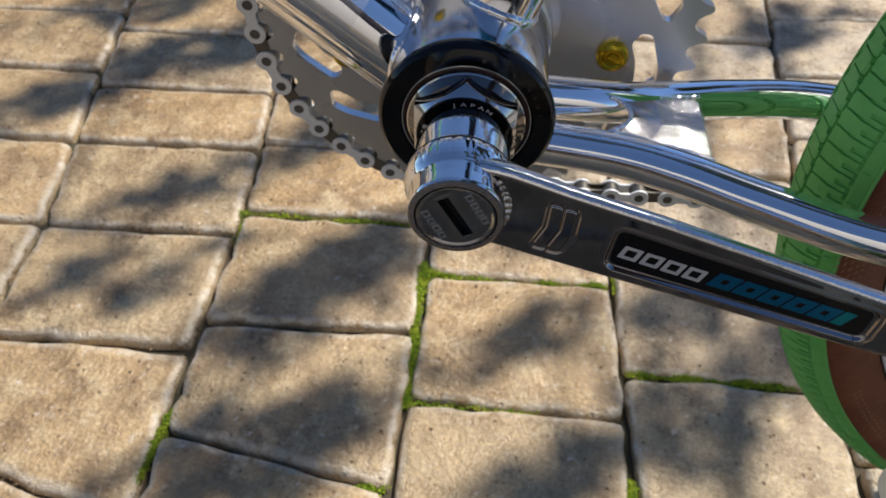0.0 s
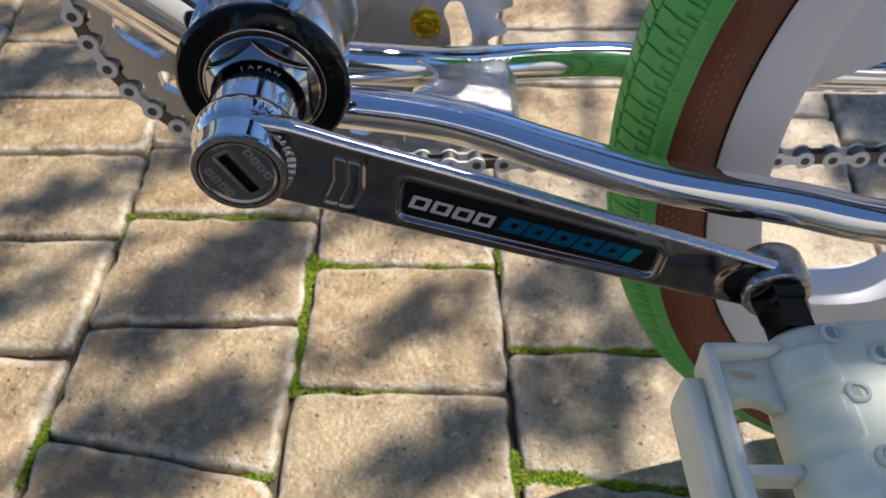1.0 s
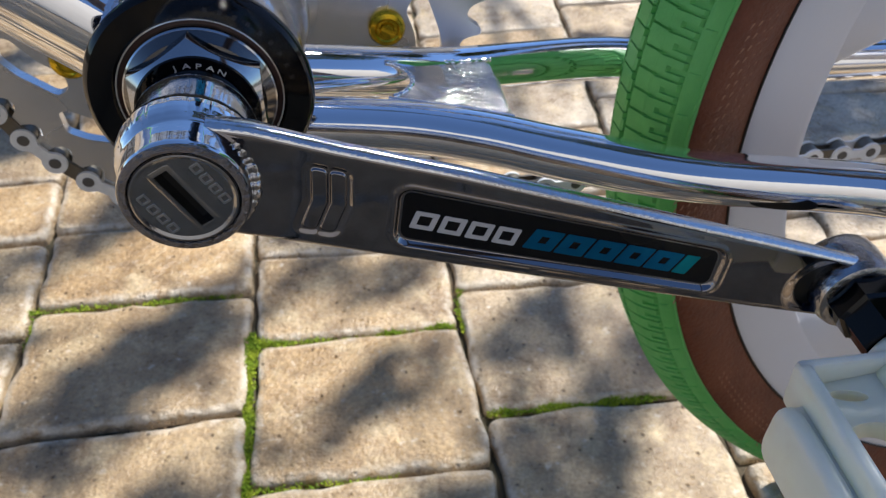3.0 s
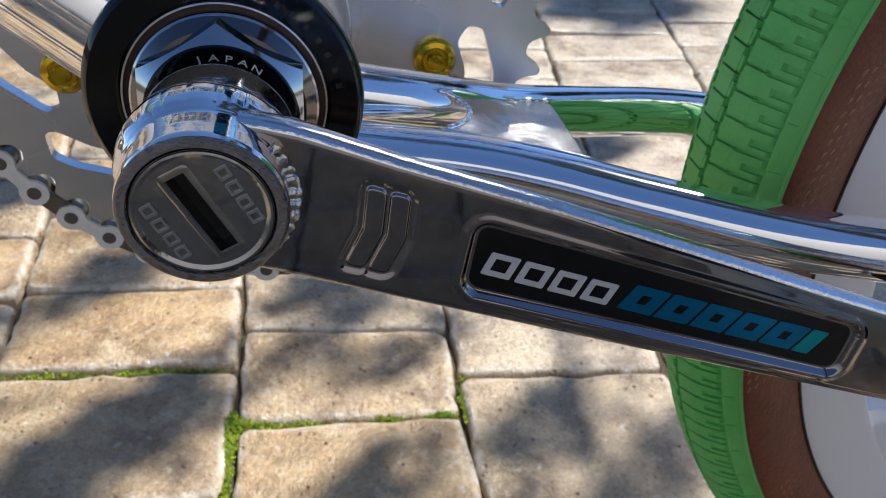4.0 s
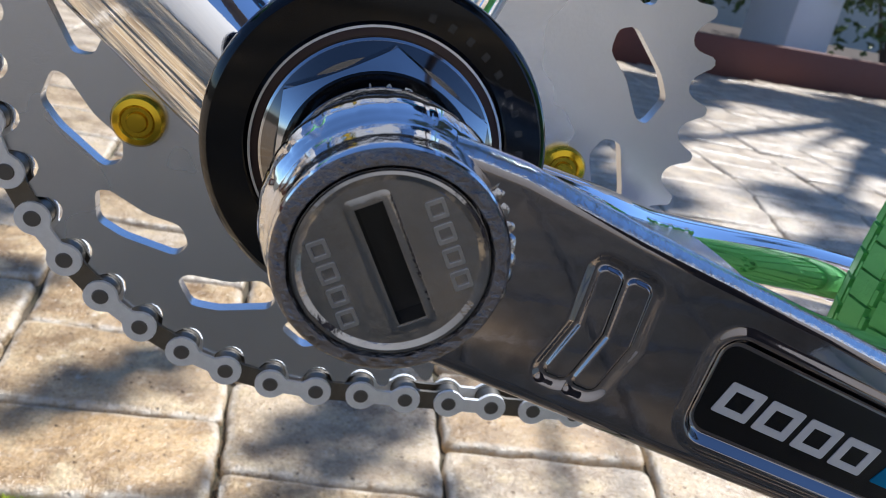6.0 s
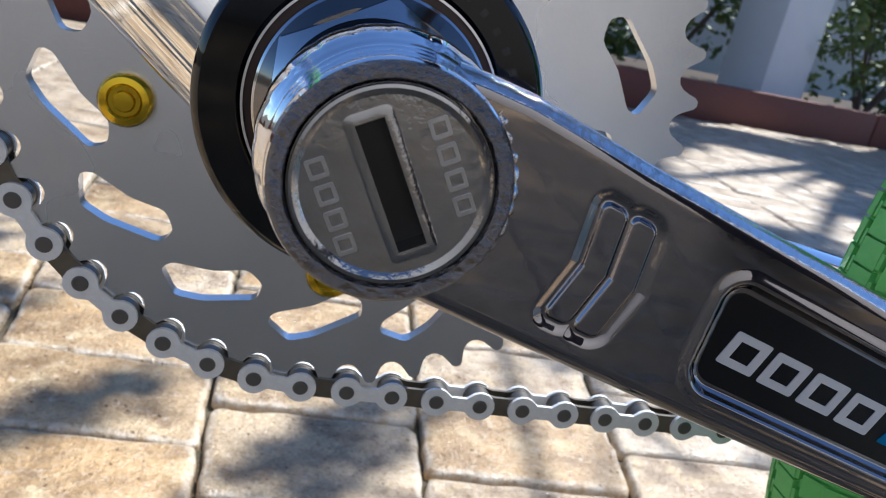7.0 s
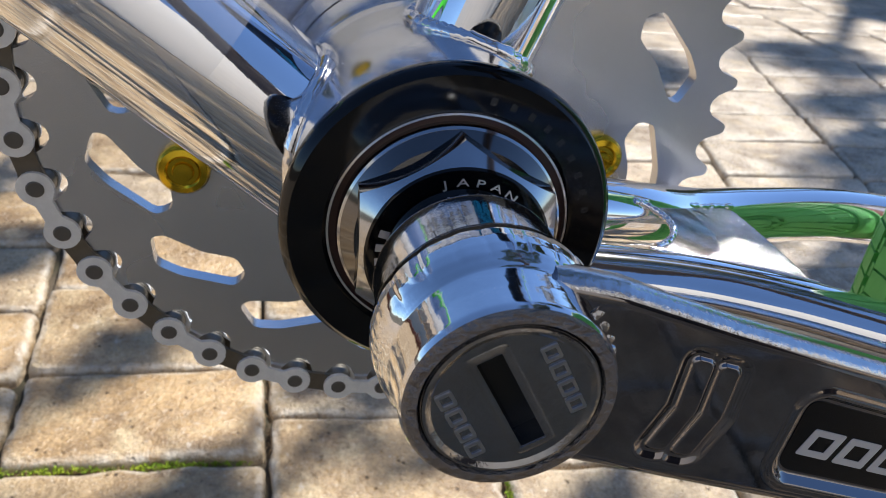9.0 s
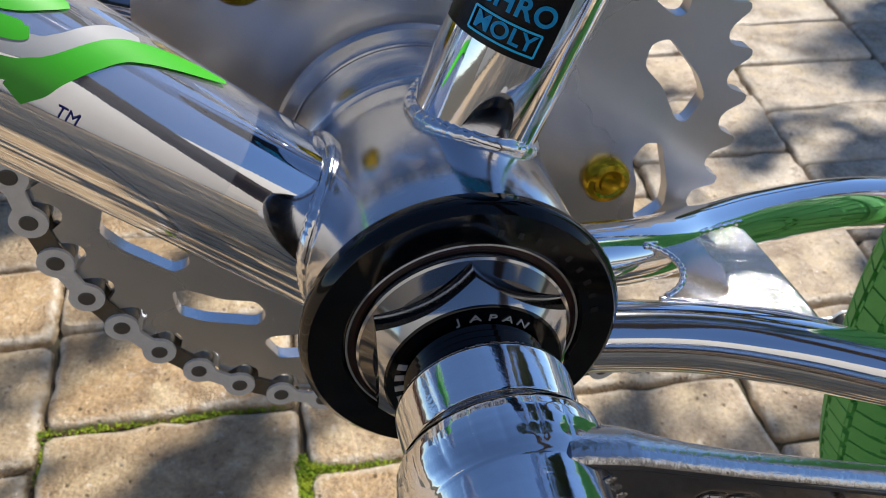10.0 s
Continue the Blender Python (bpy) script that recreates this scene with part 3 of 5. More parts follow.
def seat_text(text, size, s, ang, mat, name, frame=None):
    g = lettering(text, size, 0.00002, 1.05, size * 0.025)
    if frame:                         # a thin outlined box round the word
        fw, fh, ft = frame
        for cx, cy, sx, sy in ((0, fh, 2 * fw, ft), (0, -fh, 2 * fw, ft), (fw, 0, ft, 2 * fh), (-fw, 0, ft, 2 * fh)):
            for k in range(12 if sx > sy else 1):
                n_k = 12 if sx > sy else 1
                vs = [g.verts.new((cx - sx / 2 + sx * (k + i) / n_k, cy + j * sy / 2, 0)) for i, j in ((0, -1), (1, -1), (1, 1), (0, 1))]
                g.faces.new(vs)
    up = Vector((0, -1, 0)).cross(ST_DIR)
    if up.x < 0:
        up = -up
    for v in g.verts:
        u, w, dep = v.co
        a = radians(ang) + u / ST_R
        v.co = bb(0, YF, 0) + ST_DIR * (s + w) + (ST_R + 0.0006) * (math.cos(a) * Vector((0, -1, 0)) + math.sin(a) * up)
    return part(name, g, mat, badge, smooth=False)


seat_text("MOLY", 0.0040, 0.0464, -31, M_DECAL_CYAN, "decal_word", (0.0062, 0.0020, 0.0004))
seat_text("CHRO", 0.0050, 0.0514, -31, M_DECAL_CYAN, "decal_word")

# ---- crank arm ----
CR_A, CR_L = radians(-16.3), 0.1800
CU, CW = Vector((math.cos(CR_A), 0, math.sin(CR_A))), Vector((-math.sin(CR_A), 0, math.cos(CR_A)))


def crank(u, y, w):
    return bb(0, y, 0) + CU * u + CW * w


def face_y(u):
    return -0.0640 - 0.040 * u


BADGE = [(0.0500, -0.0070), (0.1364, -0.0061), (0.1346, 0.0056), (0.0478, 0.0070)]


def badge_dist(u, w):
    """Negative inside the badge's slanted outline."""
    ds = []
    for i in range(4):
        (x0, y0), (x1, y1) = BADGE[i], BADGE[(i + 1) % 4]
        ds.append(-((x1 - x0) * (w - y0) - (y1 - y0) * (u - x0)) / math.hypot(x1 - x0, y1 - y0))
    d, r = max(ds), 0.0026
    for i in range(4):
        p, q = ds[i] + r, ds[(i + 1) % 4] + r
        if p > 0 and q > 0:
            d = max(d, math.hypot(p, q) - r)
    return d


BARS = (0.0294, 0.0338)


def bar_dist(u, w):
    """Distance to the outline of the nearer of two kinked bars, negative inside."""
    bend = 0.0018 * max(0.0, w - 0.0004) / 0.0085 + 0.0011 * max(0.0, 0.0004 - w) / 0.0082
    qw = abs(w - 0.0006) - 0.0072
    best = 1.0
    for u0 in BARS:
        qx = abs(u - u0 + bend) - 0.0007
        best = min(best, math.hypot(max(qx, 0.0), max(qw, 0.0)) + min(max(qx, qw), 0.0) - 0.0011)
    return best


def relief(u, w):
    """Depth pressed into the crank's face, in metres."""
    b = badge_dist(u, w)
    d = 0.0012 * (1 - sm(b, 0.0001, 0.0015)) - 0.00030 * sm(b, 0.0009, 0.0017) * (1 - sm(b, 0.0018, 0.0032))
    if u < 0.046:
        rim = bar_dist(u, w)
        d += 0.00055 * (1 - sm(rim, 0.0004, 0.0021)) - 0.00052 * (1 - sm(rim, -0.0003, 0.0003))
    if u > 0.150:                     # the tube's open mouth beside the pedal boss
        q = math.hypot(u - 0.1765, w * 1.5)
        d += 0.0008 * (1 - sm(q, 0.0150, 0.0200)) + 0.0048 * (1 - sm(q, 0.0142, 0.0152))
    return d


us = [0.002 + 0.0006 * i for i in range(35)] + [0.0230 + 0.00016 * i for i in range(94)] + [0.0380 + 0.0004 * i for i in range(40)] + [0.0540 + 0.0012 * i for i in range(65)] + [0.1320 + 0.0004 * i for i in range(18)] + [0.1392 + 0.0010 * i for i in range(14)] + [0.1532 + 0.0004 * i for i in range(66)]
sect = []
for u in us:
    top = np.interp(u, [0, 0.006, 0.012, 0.020, 0.03, 0.06, 0.09, 0.12, 0.15, 0.18], [0.0150, 0.0157, 0.0161, 0.0158, 0.0154, 0.0151, 0.0140, 0.0128, 0.0118, 0.0105])
    bot = np.interp(u, [0, 0.04, 0.09, 0.15, 0.18], [-0.0140, -0.0134, -0.0126, -0.0114, -0.0105])
    back = np.interp(u, [0, 0.012, 0.0146, 0.018, 0.023, 0.032, 0.18], [0.0100, 0.0100, 0.0094, 0.0082, 0.0070, 0.0064, 0.0062])
    yf, r1, r2 = face_y(u), 0.0025, 0.0026
    mid, half = (top + bot) / 2, (top - bot) / 2
    pts = []
    nf = 150
    for i in range(nf + 1):           # face, from the lower edge up
        w = bot + r2 + (top - r1 - bot - r2) * i / nf
        pts.append((yf + relief(u, w), w))
    for i in range(1, 9):             # upper rounded edge
        a = math.pi / 2 * i / 8
        pts.append((yf + r1 - r1 * math.cos(a), top - r1 + r1 * math.sin(a)))
    for i in range(1, 24):            # bulging back
        a = math.pi / 2 - math.pi * i / 24
        pts.append((yf + r1 + back * math.cos(a), mid + half * math.sin(a)))
    for i in range(0, 6):
        a = math.pi / 2 * i / 6
        pts.append((yf + r2 - r2 * math.sin(a), bot + r2 - r2 * math.cos(a)))
    sect.append(pts)
g = bmesh.new()
rows = [[g.verts.new(crank(u, y, w)) for y, w in pts] for u, pts in zip(us, sect)]
for a, b in zip(rows, rows[1:]):
    for i in range(len(a)):
        j = (i + 1) % len(a)
        f = g.faces.new((a[i], a[j], b[j], b[i]))
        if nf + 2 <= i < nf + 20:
            f.material_index = 1      # pitted plating along the upper edge, coloured paler to carry its highlight
g.faces.new(rows[0])
g.faces.new(rows[-1])
arm = part("crank_arm", g, [M_CRANK, M_PITTED_GLINT], bike, "polished chrome left crank arm", sharp=75)

BOSS = [(0.0106, -0.0412), (0.0140, -0.0413), (0.0145, -0.0417), (0.0147, -0.0424), (0.0146, -0.0440), (0.0143, -0.0480), (0.0141, -0.0508), (0.0144, -0.0516), (0.0156, -0.0528), (0.0161, -0.0541), (0.0163, -0.0556),
        (0.0163, -0.0572), (0.0161, -0.0590), (0.0157, -0.0606), (0.0151, -0.0618), (0.0146, -0.0624), (0.0145, -0.0632), (0.0143, -0.0660), (0.0142, -0.0698), (0.0139, -0.0706)]


def boss_profile(y):
    return np.interp(-y, [-q for _, q in BOSS[2:]], [r for r, _ in BOSS[2:]])


g = bmesh.new()
rings, n_a = [], 400
depth = [-0.0417 - 0.00030 * k for k in range(96)] + [-0.0706]
prof = [(BOSS[0][0], BOSS[0][1]), (BOSS[1][0], BOSS[1][1])] + [(boss_profile(y), y) for y in depth]
for r, y in prof:
    row = []
    for i in range(n_a):
        a = 2 * math.pi * i / n_a
        d = Vector((math.cos(a), math.sin(a), 0))
        # long ripples on the neck, scallops of the weld behind the shoulder, hammered front
        streak = 0.000030 * noise.noise(Vector((d.x * 5, d.y * 5, y * 40))) + 0.000016 * noise.noise(Vector((d.x * 14, d.y * 14, y * 60)))
        neck = streak * (sm(-y, 0.0420, 0.0440) * (1 - sm(-y, 0.0500, 0.0512)) + sm(-y, 0.0628, 0.0640))
        s1 = (a * 22 / (2 * math.pi) + 0.35 * noise.noise(d * 3) + 14 * (y + 0.0565) ** 2 / 0.005) % 1.0
        weld = 0.00022 * sm(-y, 0.0520, 0.0535) * (1 - sm(-y, 0.0600, 0.0616)) * (s1 ** 0.5 * (1 - s1 ** 6))
        front = 0.000040 * sm(-y, 0.0520, 0.0535) * (1 - sm(-y, 0.0610, 0.0622)) * noise.noise(Vector((d.x * 7, d.y * 7, y * 300)))
        rr = r + (neck + weld + front if -0.0702 < y < -0.0416 else 0.0)
        row.append(g.verts.new(bb(rr * d.x, y, rr * d.y)))
    rings.append(row)
for a, b in zip(rings, rings[1:]):
    for i in range(n_a):
        g.faces.new((a[i], a[(i + 1) % n_a], b[(i + 1) % n_a], b[i]))
part("crank_boss", g, M_CHROME_BOSS, arm, "chromed crank boss with rippled weld scallops", sharp=80)
part("boss_rim", lathe([(0.0139, -0.0706), (0.0137, -0.0710), (0.0134, -0.0712), (0.0121, -0.0712), (0.0119, -0.0708), (0.0119, -0.066)]), M_RIM, arm, "dull rough rim of the boss")
# cast cap with its slot
SL = Vector((0.487, -0.873))
SN = Vector((0.873, 0.487))
cap_outline = [(0.0116 * math.cos(2 * math.pi * i / 72), 0.0116 * math.sin(2 * math.pi * i / 72)) for i in range(72)]
slot = [tuple(SL * a * 0.0077 + SN * b * 0.0017) for a, b in ((-1, -1), (1, -1), (1, 1), (-1, 1))]
g = plate(cap_outline, [slot], -0.0708, -0.0660, lambda u, y, w: bb(u, y, w))
cap = part("crank_cap", g, M_CAST, arm, "dull cast metal cap with a deep slot")
part("cap_rim", lathe([(0.0116, -0.0690), (0.0116, -0.0707), (0.0114, -0.0711), (0.0110, -0.0712), (0.0106, -0.0710), (0.0101, -0.0707)]), M_CAST, cap)
frame_out = rounded([tuple(SL * a * 0.0092 + SN * b * 0.0031) for a, b in ((-1, -1), (1, -1), (1, 1), (-1, 1))], 0.0012, 4)
frame_mid = rounded([tuple(SL * a * 0.0088 + SN * b * 0.0027) for a, b in ((-1, -1), (1, -1), (1, 1), (-1, 1))], 0.0010, 4)
frame_in = rounded([tuple(SL * a * 0.0079 + SN * b * 0.0019) for a, b in ((-1, -1), (1, -1), (1, 1), (-1, 1))], 0.0003, 4)
g = bmesh.new()
loops = [[g.verts.new(bb(u, y, w)) for u, w in lp] for lp, y in ((frame_out, -0.0707), (frame_mid, -0.07090), (frame_in, -0.07092), (frame_in, -0.0690))]
for a, b in zip(loops, loops[1:]):
    for k in range(len(a)):
        g.faces.new((a[k], a[(k + 1) % len(a)], b[(k + 1) % len(a)], b[k]))
part("slot_frame", g, M_CAST, cap, sharp=50)
# black sheet low in the slot, painted as its shade
part("slot_floor", plate(slot, [], -0.0672, -0.0668, lambda u, y, w: bb(u, y, w)), M_RECESS_SHADE, cap)
for s in (-1, 1):                     # raised marks along the slot
    for i in range(4):
        c = SN * s * 0.0071 + SL * (i - 1.5) * 0.0031 * s
        quad = [tuple(c + SL * a * 0.00115 * s + SN * b * 0.00115) for a, b in ((-1, -1), (1, -1), (1, 1), (-1, 1))]
        gap = [tuple(c + SL * a * 0.00072 * s + SN * b * 0.00072) for a, b in ((-1, -1), (1, -1), (1, 1), (-1, 1))]
        part("raised_mark", plate(rounded(quad, 0.0003, 3), [gap], -0.07110, -0.0707, lambda u, y, w: bb(u, y, w)), M_CAPMARK, cap, smooth=False)
# weld bead between boss and arm
bead, bead_r = [], []
for i in range(150):
    a = CR_A + radians(-80 + 136 * i / 149)
    y = -0.0640 + 0.0010 * math.sin(a * 3)
    lump = noise.noise(Vector((i * 0.13, 0, 0)))
    r = boss_profile(y) + 0.0003 + 0.00030 * lump
    bead.append(bb(r * math.cos(a), y, r * math.sin(a)))
    bead_r.append(0.00125 + 0.00035 * abs(math.sin(i * 0.34 + 0.8 * noise.noise(Vector((0, i * 0.09, 2))))))
part("weld_bead", sweep(bead, bead_r, 12), M_RAGGED, arm, sharp=80)
# badge
badge_part = part("badge", plate(rounded([(BADGE[0][0] + 0.0004, BADGE[0][1] + 0.0003), (BADGE[1][0] - 0.0004, BADGE[1][1] + 0.0003), (BADGE[2][0] - 0.0006, BADGE[2][1] - 0.0003), (BADGE[3][0] + 0.0004, BADGE[3][1] - 0.0003)], 0.0027, 6), [],
                   -0.0002, 0.0004, lambda u, y, w: crank(u, face_y(u) + 0.0013 + y, w)), M_STICKER, arm, "black badge with silver and blue print")


def badge_mark(u0, u1, w0, w1, mat, slant=0.22, hole=None):
    quad = [(u0 + slant * w0, w0), (u1 + slant * w0, w0), (u1 + slant * w1, w1), (u0 + slant * w1, w1)]
    holes = []
    if hole:
        a, b, c, d = hole
        holes = [[(a + slant * c, c), (b + slant * c, c), (b + slant * d, d), (a + slant * d, d)]]
    part("badge_mark", plate(rounded(quad, 0.0004, 3), holes, -0.00012, 0.0001, lambda u, y, w: crank(u, face_y(u) + 0.0011 + y, w)), mat, badge_part, smooth=False)


for i in range(4):                    # silver marks
    u0 = 0.0522 + i * 0.0071
    badge_mark(u0, u0 + 0.0060, -0.0034 - 0.0001 * i, 0.0018 - 0.0001 * i, M_LETTER, 0.12, (u0 + 0.0014, u0 + 0.0046, -0.0022 - 0.0001 * i, 0.0006 - 0.0001 * i))
for i in range(6):                    # blue marks, the last one cyan
    u0 = 0.0824 + i * 0.0085
    wd = 0.0078 if i < 5 else 0.0040
    badge_mark(u0, u0 + wd, -0.0037, 0.0026, M_BLUE if i < 5 else M_CYAN, 0.30, (u0 + 0.0028, u0 + 0.0050, -0.0016, 0.0006) if i < 5 else None)

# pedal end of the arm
# black sheet painted as the shade inside the open tube
part("tube_mouth", plate([(0.1765 + 0.0150 * math.cos(2 * math.pi * k / 40), 0.0099 * math.sin(2 * math.pi * k / 40)) for k in range(40)], [], 0.0034, 0.0040, lambda u, y, w: crank(u, face_y(u) + y, w)), M_RECESS_SHADE, arm, "black sheet for the shade in the crank tube's open end")
PX, PZ = (CU * CR_L).x, (CU * CR_L).z
part("pedal_boss", lathe([(0.0070, -0.0575), (0.0108, -0.0577), (0.0117, -0.0590), (0.0121, -0.0620), (0.0120, -0.0680), (0.0117, -0.0712), (0.0111, -0.0728), (0.0100, -0.0734), (0.0088, -0.0734)], 72, PX, BH + PZ), M_RAGGED, arm, "rough chromed pedal boss")

# ---- pedal ----
pedal = part("pedal", lathe([(0.0096, -0.0715), (0.0096, -0.0795), (0.0086, -0.0805), (0.0086, -0.0915)], 6, PX, BH + PZ), M_BLACK, bike, "milky translucent nylon platform pedal on a black spindle")


def ped(x, y, z):
    """Pedal space: x behind the axle, y outward from its inner end, z up."""
    ca, sa = math.cos(0.14), math.sin(0.14)
    return Vector((PX + x * ca - z * sa, -0.0885 - y, BH + PZ + z * ca + x * sa))


def pedal_top(x, y):
    """Height of the moulded body: a barrel in front, a flat deck behind, soft steps over the barrel."""
    f = max(0.0, min(1.0, (x + 0.0125) / 0.0175))
    z = -0.007 + 0.0150 * math.sqrt(max(0.0, 1 - (1 - f) ** 2))
    e = max(0.0, (x - 0.036) / 0.010)
    z -= 0.007 * min(1.0, e) ** 2
    for k in range(5):
        yc = 0.0175 + 0.0185 * k
        z += 0.0019 * (1 - sm(abs(y - yc), 0.0058, 0.0072)) * sm(x, -0.0120, -0.0060) * (1 - sm(x, 0.003, 0.0065))
    z -= 0.0035 * (1 - sm(y, -0.001, 0.005))
    return z


def pedal_hole(x, y):
    return 0.0275 < x < 0.0365 and (0.024 < y < 0.052 or 0.066 < y < 0.086)


g = bmesh.new()
nx, ny = 66, 100
top_v, low_v = [], []
for i in range(nx + 1):
    x = -0.0125 + 0.0585 * i / nx
    ys0 = 0.0010 + 0.011 * abs((x - 0.012) / 0.033) ** 2.6
    rt, rl = [], []
    for j in range(ny + 1):
        y = ys0 + (0.099 - ys0) * j / ny
        rt.append(g.verts.new(ped(x, y, pedal_top(x, y))))
        rl.append(g.verts.new(ped(x, y, min(-0.0095, pedal_top(x, y) - 0.002))))
    top_v.append(rt)
    low_v.append(rl)
open_cell = [[pedal_hole(-0.0125 + 0.0585 * (i + 0.5) / nx, 0.006 + 0.093 * (j + 0.5) / ny) for j in range(ny)] for i in range(nx)]
for i in range(nx):
    for j in range(ny):
        if open_cell[i][j]:
            continue
        g.faces.new((top_v[i][j], top_v[i + 1][j], top_v[i + 1][j + 1], top_v[i][j + 1]))
        g.faces.new((low_v[i][j], low_v[i][j + 1], low_v[i + 1][j + 1], low_v[i + 1][j]))
        for di, dj, p, q in ((-1, 0, (i, j), (i, j + 1)), (1, 0, (i + 1, j), (i + 1, j + 1)), (0, -1, (i, j), (i + 1, j)), (0, 1, (i, j + 1), (i + 1, j + 1))):
            a, b = i + di, j + dj
            if not (0 <= a < nx and 0 <= b < ny) or open_cell[a][b]:
                g.faces.new((top_v[p[0]][p[1]], top_v[q[0]][q[1]], low_v[q[0]][q[1]], low_v[p[0]][p[1]]))
part("pedal_body", g, M_PEDAL, pedal, sharp=60)
for x, y in ((0.0073, 0.0075), (0.0190, 0.0163), (0.0076, 0.0290), (0.0086, 0.0500), (0.0340, 0.0285), (0.0086, 0.0720)):
    c = ped(x, y, pedal_top(x, y) - 0.0084)
    prof = [(0.0040, 0.0076), (0.0036, 0.0092), (0.0030, 0.0096), (0.0024, 0.0094), (0.0022, 0.0060)]
    g = bmesh.new()
    rows = [[g.verts.new(c + Vector((r * math.cos(2 * math.pi * k / 24), r * math.sin(2 * math.pi * k / 24), h))) for k in range(24)] for r, h in prof]
    for a, b in zip(rows, rows[1:]):
        for k in range(24):
            g.faces.new((a[k], a[(k + 1) % 24], b[(k + 1) % 24], b[k]))
    stud = part("pin_socket", g, M_PEDAL, pedal)
    g = bmesh.new()
    # grey disc painted as the shade inside the socket
    bmesh.ops.create_circle(g, cap_ends=True, segments=20, radius=0.00228, matrix=Matrix.Translation(c + Vector((0, 0, 0.0086))))
    part("socket_hole", g, M_SOCKET, stud)
for i in range(10):                   # unreadable raised marks in two rows
    g = bmesh.new()
    box(g, ped(0.0225 if i % 2 else 0.0300, 0.0440 + 0.0085 * (i // 2), 0.0085), (0.0056, 0.0062, 0.0018), 0.0006)
    part("raised_mark", g, M_PEDAL, pedal)
# cages front and rear with their cross bars
for x0, lean, s in ((-0.0355, 14, -1), (0.0650, -8, 1)):
    top_w = 0.0030 if s < 0 else 0.0085
    prof = rounded([(0.0135, top_w - 0.001), (0.024, top_w), (0.070, top_w), (0.094, top_w), (0.094, -0.013), (0.0145, -0.0150)], 0.006, 7)
    tn = math.tan(radians(lean))
    part("cage_plate", soft_plate(prof, -0.0024, 0.0024, 0.0019, lambda u, y, w: ped(x0 + y + w * tn, u, w)), M_PEDAL, pedal)
    if s < 0:                         # upper ridge above the plate
        prof = rounded([(0.0070, 0.0088), (0.0200, 0.0086), (0.070, 0.0080), (0.094, 0.0070), (0.094, -0.006), (0.0075, -0.006)], 0.0022, 5)
        part("cage_ridge", soft_plate(prof, -0.0019, 0.0019, 0.0013, lambda u, y, w: ped(-0.0300 + y + 0.12 * w, u, w)), M_PEDAL, pedal)
        g = bmesh.new()
        box(g, ped(-0.0325, 0.054, -0.0005), (0.006, 0.078, 0.004), 0.0014)
        part("cage_flange", g, M_PEDAL, pedal)
    for y, wd, z, hgt in ((0.0086, 0.0026, 0.001, 0.013), (0.0480, 0.0036, -0.003, 0.009), (0.088, 0.0036, 0.0, 0.014)):
        g = bmesh.new()
        xa, xb = (-0.030, -0.0085) if s < 0 else (0.041, x0)
        box(g, ped((xa + xb) / 2, y, z), (abs(xb - xa) + 0.003, wd, hgt), 0.0010)
        part("cross_bar", g, M_PEDAL, pedal)
    g = bmesh.new()                   # web near the crank, with an oval slot
    xa, xb = (-0.030, -0.0060) if s < 0 else (0.040, x0)
    xm = (xa + xb) / 2
    web = rounded([(xa, 0.009), (xb, 0.007), (xb, 0.036), (xb + s * 0.0045, 0.029), (xm, 0.0225), (xa, 0.0255)], 0.004, 6)
    slot_o = [(xm - 0.0015 + 0.0042 * math.cos(a) + 0.0006 * math.sin(a), 0.0150 + 0.0020 * math.sin(a) + 0.0010 * math.cos(a)) for a in [2 * math.pi * k / 20 for k in range(20)]]
    plate(web, [slot_o], -0.0055, 0.0008, lambda u, y, w: ped(u, w, y), g)
    part("web", g, M_PEDAL, pedal, sharp=50)

# ---- chainring and chain ----
N_T, YC = 44, 0.043
PITCH = 0.0127
RC = PITCH / 2 / math.sin(math.pi / N_T)
PHI = radians(212.7)
outline = []
for i in range(N_T):
    a0 = PHI + 2 * math.pi * i / N_T
    for da, r in ((0.0, RC - 0.0072), (0.12, RC - 0.0069), (0.23, RC - 0.0058), (0.32, RC - 0.0038), (0.38, RC - 0.0020), (0.45, RC - 0.0012), (0.55, RC - 0.0012), (0.62, RC - 0.0020), (0.68, RC - 0.0038), (0.77, RC - 0.0058), (0.88, RC - 0.0069)):
        a = a0 + da * 2 * math.pi / N_T
        outline.append((r * math.cos(a), r * math.sin(a)))
holes = []
for i in range(15):
    a0 = np.interp(i, [0, 4, 7, 15], [187.4, 283.4, 359.0, 547.4])
    poly = [(1.2, 0.0725), (6.5, 0.0765), (11.5, 0.0740), (21.5, 0.0675), (21.8, 0.0628), (17.0, 0.0605), (10.5, 0.0650), (2.0, 0.0695)]
    holes.append(rounded([(r * math.cos(radians(a0 + a)), r * math.sin(radians(a0 + a))) for a, r in poly], 0.0016, 2))
inner = [(0.0175 * math.cos(2 * math.pi * i / 48), 0.0175 * math.sin(2 * math.pi * i / 48)) for i in range(48)]
chainring = part("chainring", plate(outline, holes + [inner], YC - 0.0020, YC + 0.0020, lambda u, y, w: bb(u, y, w)), M_ALLOY, bike, "brushed alloy chainring with slanted cut-outs")
part("chainring_boss", lathe([(0.0300, YC - 0.0020), (0.0295, YC - 0.0050), (0.0240, YC - 0.0085), (0.0170, YC - 0.0100), (0.0170, YC)]), M_ALLOY, chainring)
